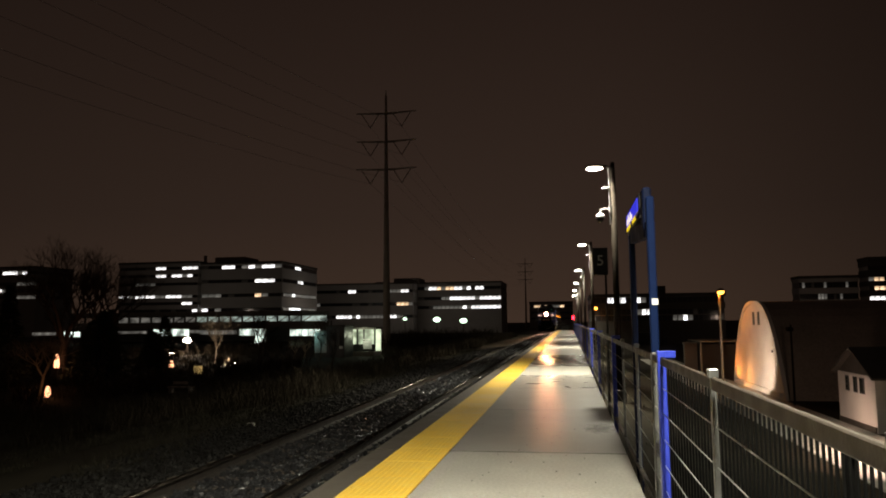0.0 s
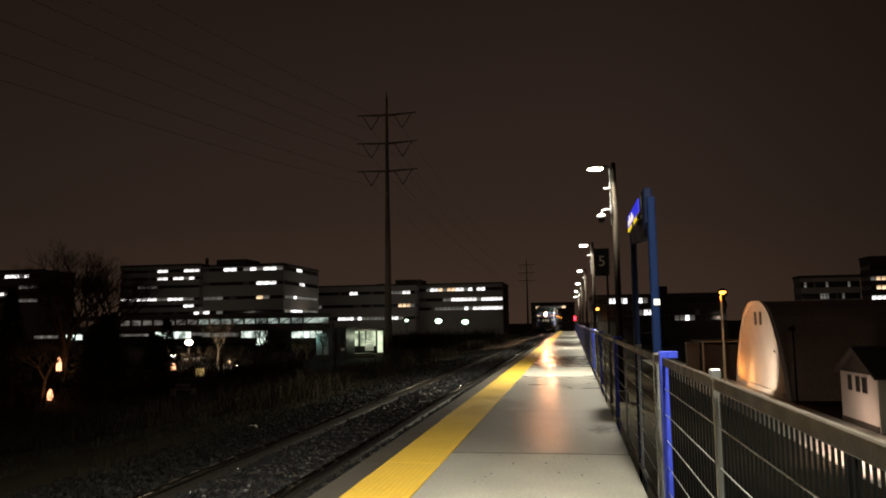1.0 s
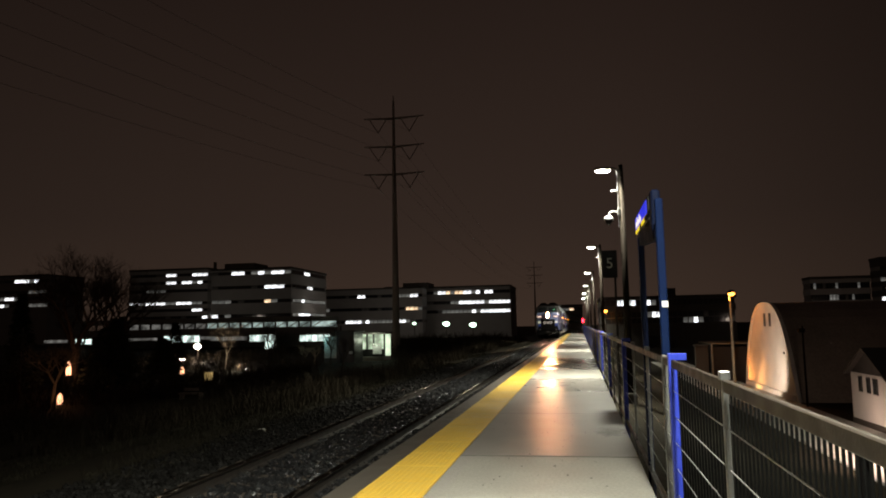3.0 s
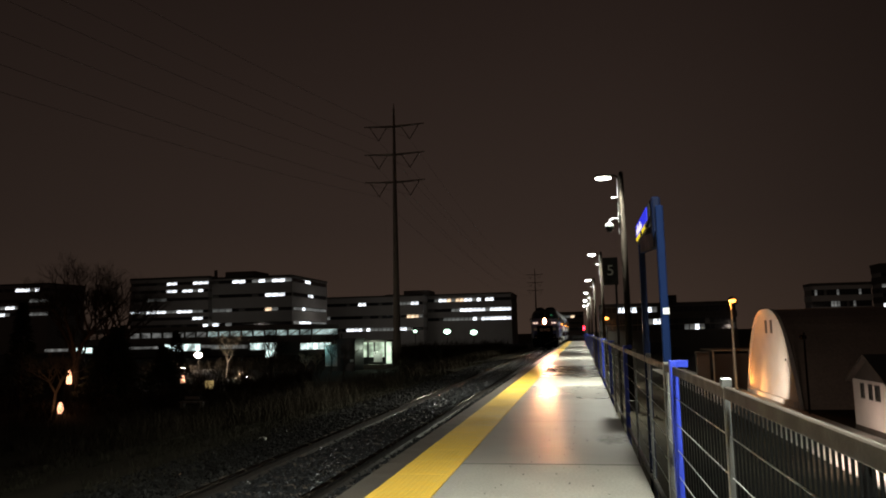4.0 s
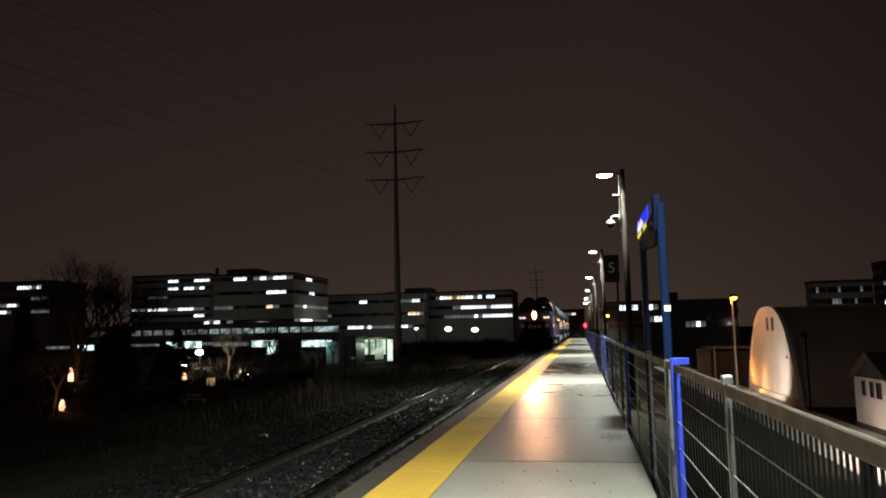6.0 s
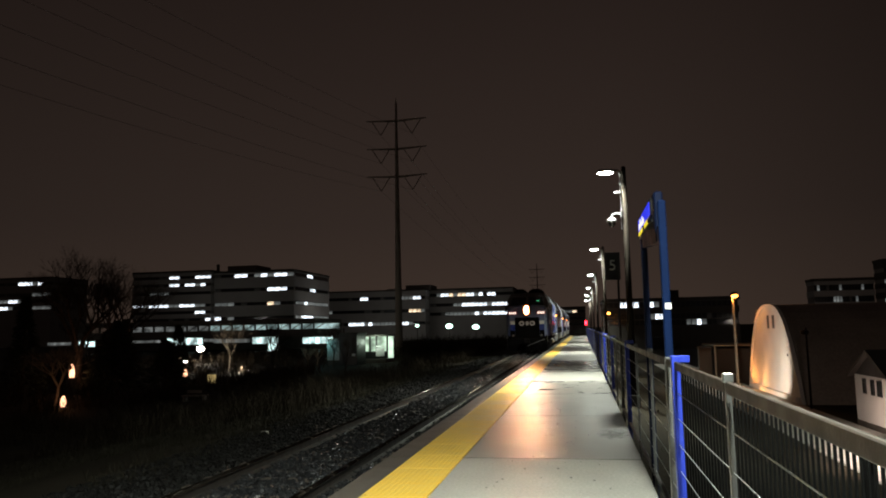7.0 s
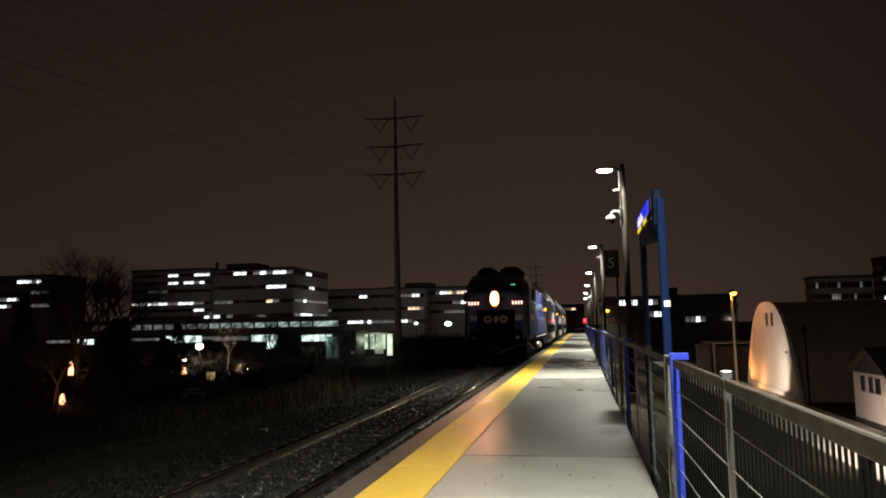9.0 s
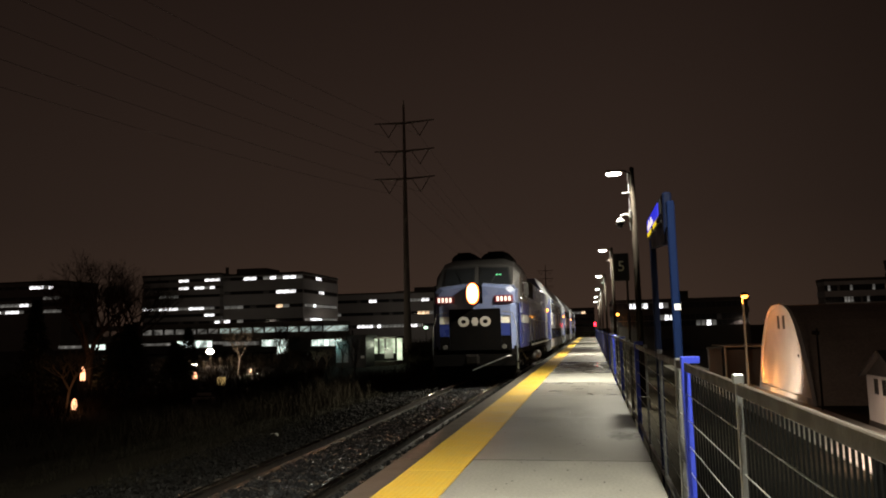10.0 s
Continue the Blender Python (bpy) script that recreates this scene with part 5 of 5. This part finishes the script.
        part("fuel_tank", Shape().box(min(s * 0.3, s * 1.18), max(s * 0.3, s * 1.18), 6.6, 11.2, 0.25, 0.98, 0.08), GRIME, t)
        part("vent", Shape().box(s * 1.47 - 0.03, s * 1.47 + 0.03, 5.0, 8.2, 3.2, 3.9, 0.01), GRIME, t, "dark radiator grille")
    part("hood", Shape().loft([[(x, y, z) for x, z in octagon(1.47, 1.3, 4.45, 0.05, 0.55, 0.65)] for y in (4.42, 17.3)]), LOCO_BLUE, t, "blue engine hood")
    # rounded air-conditioning housings on the cab roof
    for x0, x1 in ((-1.10, -0.05), (0.02, 1.26)):
        xm, hw = (x0 + x1) / 2, (x1 - x0) / 2
        arc = [(xm + hw * c, 4.40 + h) for c, h in ((-1, 0.0), (-0.95, 0.20), (-0.76, 0.32), (-0.42, 0.40), (0, 0.43), (0.38, 0.42), (0.72, 0.34), (0.94, 0.18), (1, 0.0))]
        unit = part("roof_unit", Shape().loft([[(xm + (x - xm) * k, y, 4.40 + (z - 4.40) * k) for x, z in arc] for y, k in ((1.9, 0.86), (1.98, 1.0), (3.5, 1.0), (3.6, 0.86))]), GRIME, t, "dark rounded roof unit", True)
        for i in range(5):
            part("louvre", Shape().box(xm - hw * 0.5, xm + hw * 0.5, 1.86, 1.90, 4.50 + i * 0.07, 4.53 + i * 0.07), LOCO_BLACK, unit)
    for y in (7.0, 9.5, 12.5, 15.2):
        part("roof_fan", Shape().rod((0, y, 4.5), (0, y, 4.72), 0.65, None, 16), GRIME, t)
    part("exhaust", Shape().box(-0.4, 0.4, 10.6, 11.4, 4.5, 4.85, 0.05), GRIME, t)
    def oval(y, rx, rz):
        return [(rx * math.cos(i * math.pi / 12), y, 3.15 + rz * math.copysign(abs(math.sin(i * math.pi / 12)) ** 0.8, math.sin(i * math.pi / 12))) for i in range(24)]
    head = part("headlight", Shape().loft([oval(1.25, 0.25, 0.40), oval(-0.02, 0.25, 0.40), oval(-0.04, 0.225, 0.375)], False), LOCO_BLACK, t, "twin headlight hood")
    part("reflector", Shape().loft([oval(-0.04, 0.225, 0.375), oval(1.2, 0.215, 0.365)], False), TUBE, head, "headlight well")
    # a glowing lens in front of bulbs that sit deep in a narrow sleeve, so that the beam is narrow
    # the outer ring's orange emission paints the glare fringe of the headlight
    part("lens_rim", Shape().loft([oval(-0.03, 0.224, 0.374), oval(-0.09, 0.212, 0.36), oval(-0.13, 0.18, 0.328)], False), FRINGE_GLOW, head, "orange glare fringe painted as a glowing ring", True)
    part("lens", Shape().loft([oval(-0.13, 0.18, 0.328), oval(-0.15, 0.12, 0.28), oval(-0.14, 0.070, 0.242)], False), LENS_GLOW, head, "glaring warm headlight lens", True)
    part("sleeve", Shape().loft([oval(-0.14, 0.070, 0.242), oval(0.97, 0.070, 0.242)], False), LOCO_BLACK, head)
    part("bulb", Shape().loft([oval(0.93, 0.066, 0.235), oval(0.95, 0.066, 0.235)]), HEAD_GLOW, head, "glaring headlight bulb")
    for x in (0.74, 0.86):
        part("cab_display", Shape().box(x - 0.04, x + 0.04, 1.10, 1.115, 3.865, 3.89), DISPLAY_GLOW, t, "small green cab display")
    part("lift_bar", Shape().tube([(-0.05, -0.2, 0.48), (0.5, -0.16, 0.70), (1.15, -0.08, 0.95), (1.3, 0.0, 0.97)], 0.02, 6), GALV, t, "bare steel uncoupling bar")
    truck(t, 3.6, 2, 2.7)
    truck(t, 14.0, 2, 2.7)
    return t


def coach():
    t = thing("passenger_coach", "grey and blue double-deck passenger coach", "railway coach", (TRACK, 0, RAIL_Z), group="coaches")
    ring = octagon(1.49, 0.42, 4.83, 0.25, 0.95, 0.55)
    high = octagon(1.49, 1.15, 4.83, 0.05, 0.95, 0.55)
    part("body", Shape().loft([[(x * 0.93, 0.15, z) for x, z in high], [(x, 0.45, z) for x, z in high], [(x, 4.6, z) for x, z in high], [(x, 4.61, z) for x, z in ring],
                               [(x, 20.9, z) for x, z in ring], [(x, 20.91, z) for x, z in high], [(x, 25.2, z) for x, z in high], [(x * 0.93, 25.5, z) for x, z in high]]), COACH, t, "pale grey lozenge body")
    for s in (-1, 1):
        for i in range(7):
            y = 5.6 + i * 2.15
            for z in (1.55, 3.25):
                part("window", Shape().box(s * 1.50 - 0.018, s * 1.50 + 0.018, y, y + 1.75, z - 0.34, z + 0.34, 0.01), GLASS, t, "dark tinted window")
        part("side_stripe", Shape().box(s * 1.497 - 0.008, s * 1.497 + 0.008, 4.9, 20.6, 2.1, 3.84), LOCO_BLUE, t, "blue upper side")
        for y in (5.0, 10.4, 15.8):
            part("swoosh", Shape().prism([(y, 2.12), (y + 3.6, 2.12), (y + 2.6, 2.5), (y + 1.5, 3.2), (y + 0.9, 3.82), (y + 0.3, 3.82)], s * 1.5075 - 0.003, s * 1.5075 + 0.003, "x"), LOCO_CREAM, t, "white sloping swoosh")
        for y in (1.2, 22.6):
            part("door", Shape().box(s * 1.495 - 0.02, s * 1.495 + 0.02, y, y + 1.7, 1.2, 3.3, 0.01), LOCO_BLUE, t, "blue sliding door")
        part("end_panel", Shape().box(s * 1.494 - 0.012, s * 1.494 + 0.012, 3.1, 4.5, 1.2, 3.7), LOCO_BLUE, t)
        part("marker_lamp", Shape().ball((s * 1.53, 0.75, 2.95), 0.07, 0.09, 0.09, 10, 6), AMBER_GLOW, t, "glowing amber marker lamp")
    part("coupler", Shape().box(-0.15, 0.15, -0.35, 0.2, 0.7, 1.0, 0.03).box(-0.15, 0.15, 25.4, 25.9, 0.7, 1.0, 0.03), GRIME, t)
    part("diaphragm", Shape().box(-0.55, 0.55, -0.1, 0.16, 1.2, 3.4, 0.04), BLACK, t)
    truck(t, 2.6, 2, 2.5)
    truck(t, 23.0, 2, 2.5)
    return t


loco = locomotive()
coaches = [coach()]
for _ in range(2):
    coaches.append(copy_thing(coaches[0], pose(TRACK, 0, RAIL_Z)))


def nose_at(t):
    """Where the front of the train stands along the track at t seconds: it brakes gently."""
    left = 10.0 - t
    return 25.85 + 9.6 * left + 0.1 * left * left


def motions():
    train = [(loco, 0.0)] + [(c, 17.9 + 25.9 * i) for i, c in enumerate(coaches)]
    for ob, behind in train:
        walk(ob, [(0.25 * i, pose(TRACK, nose_at(0.25 * i) + behind, RAIL_Z)) for i in range(41)])
        for wheel in [o for o in ob.children_recursive if o.name.startswith("wheel")]:
            x, y, z = wheel.location
            turns = [(i / 15, pose(x, y, z, math.degrees((nose_at(0) - nose_at(i / 15)) / WHEEL_R))) for i in range(151)]
            walk(wheel, turns)


motions()
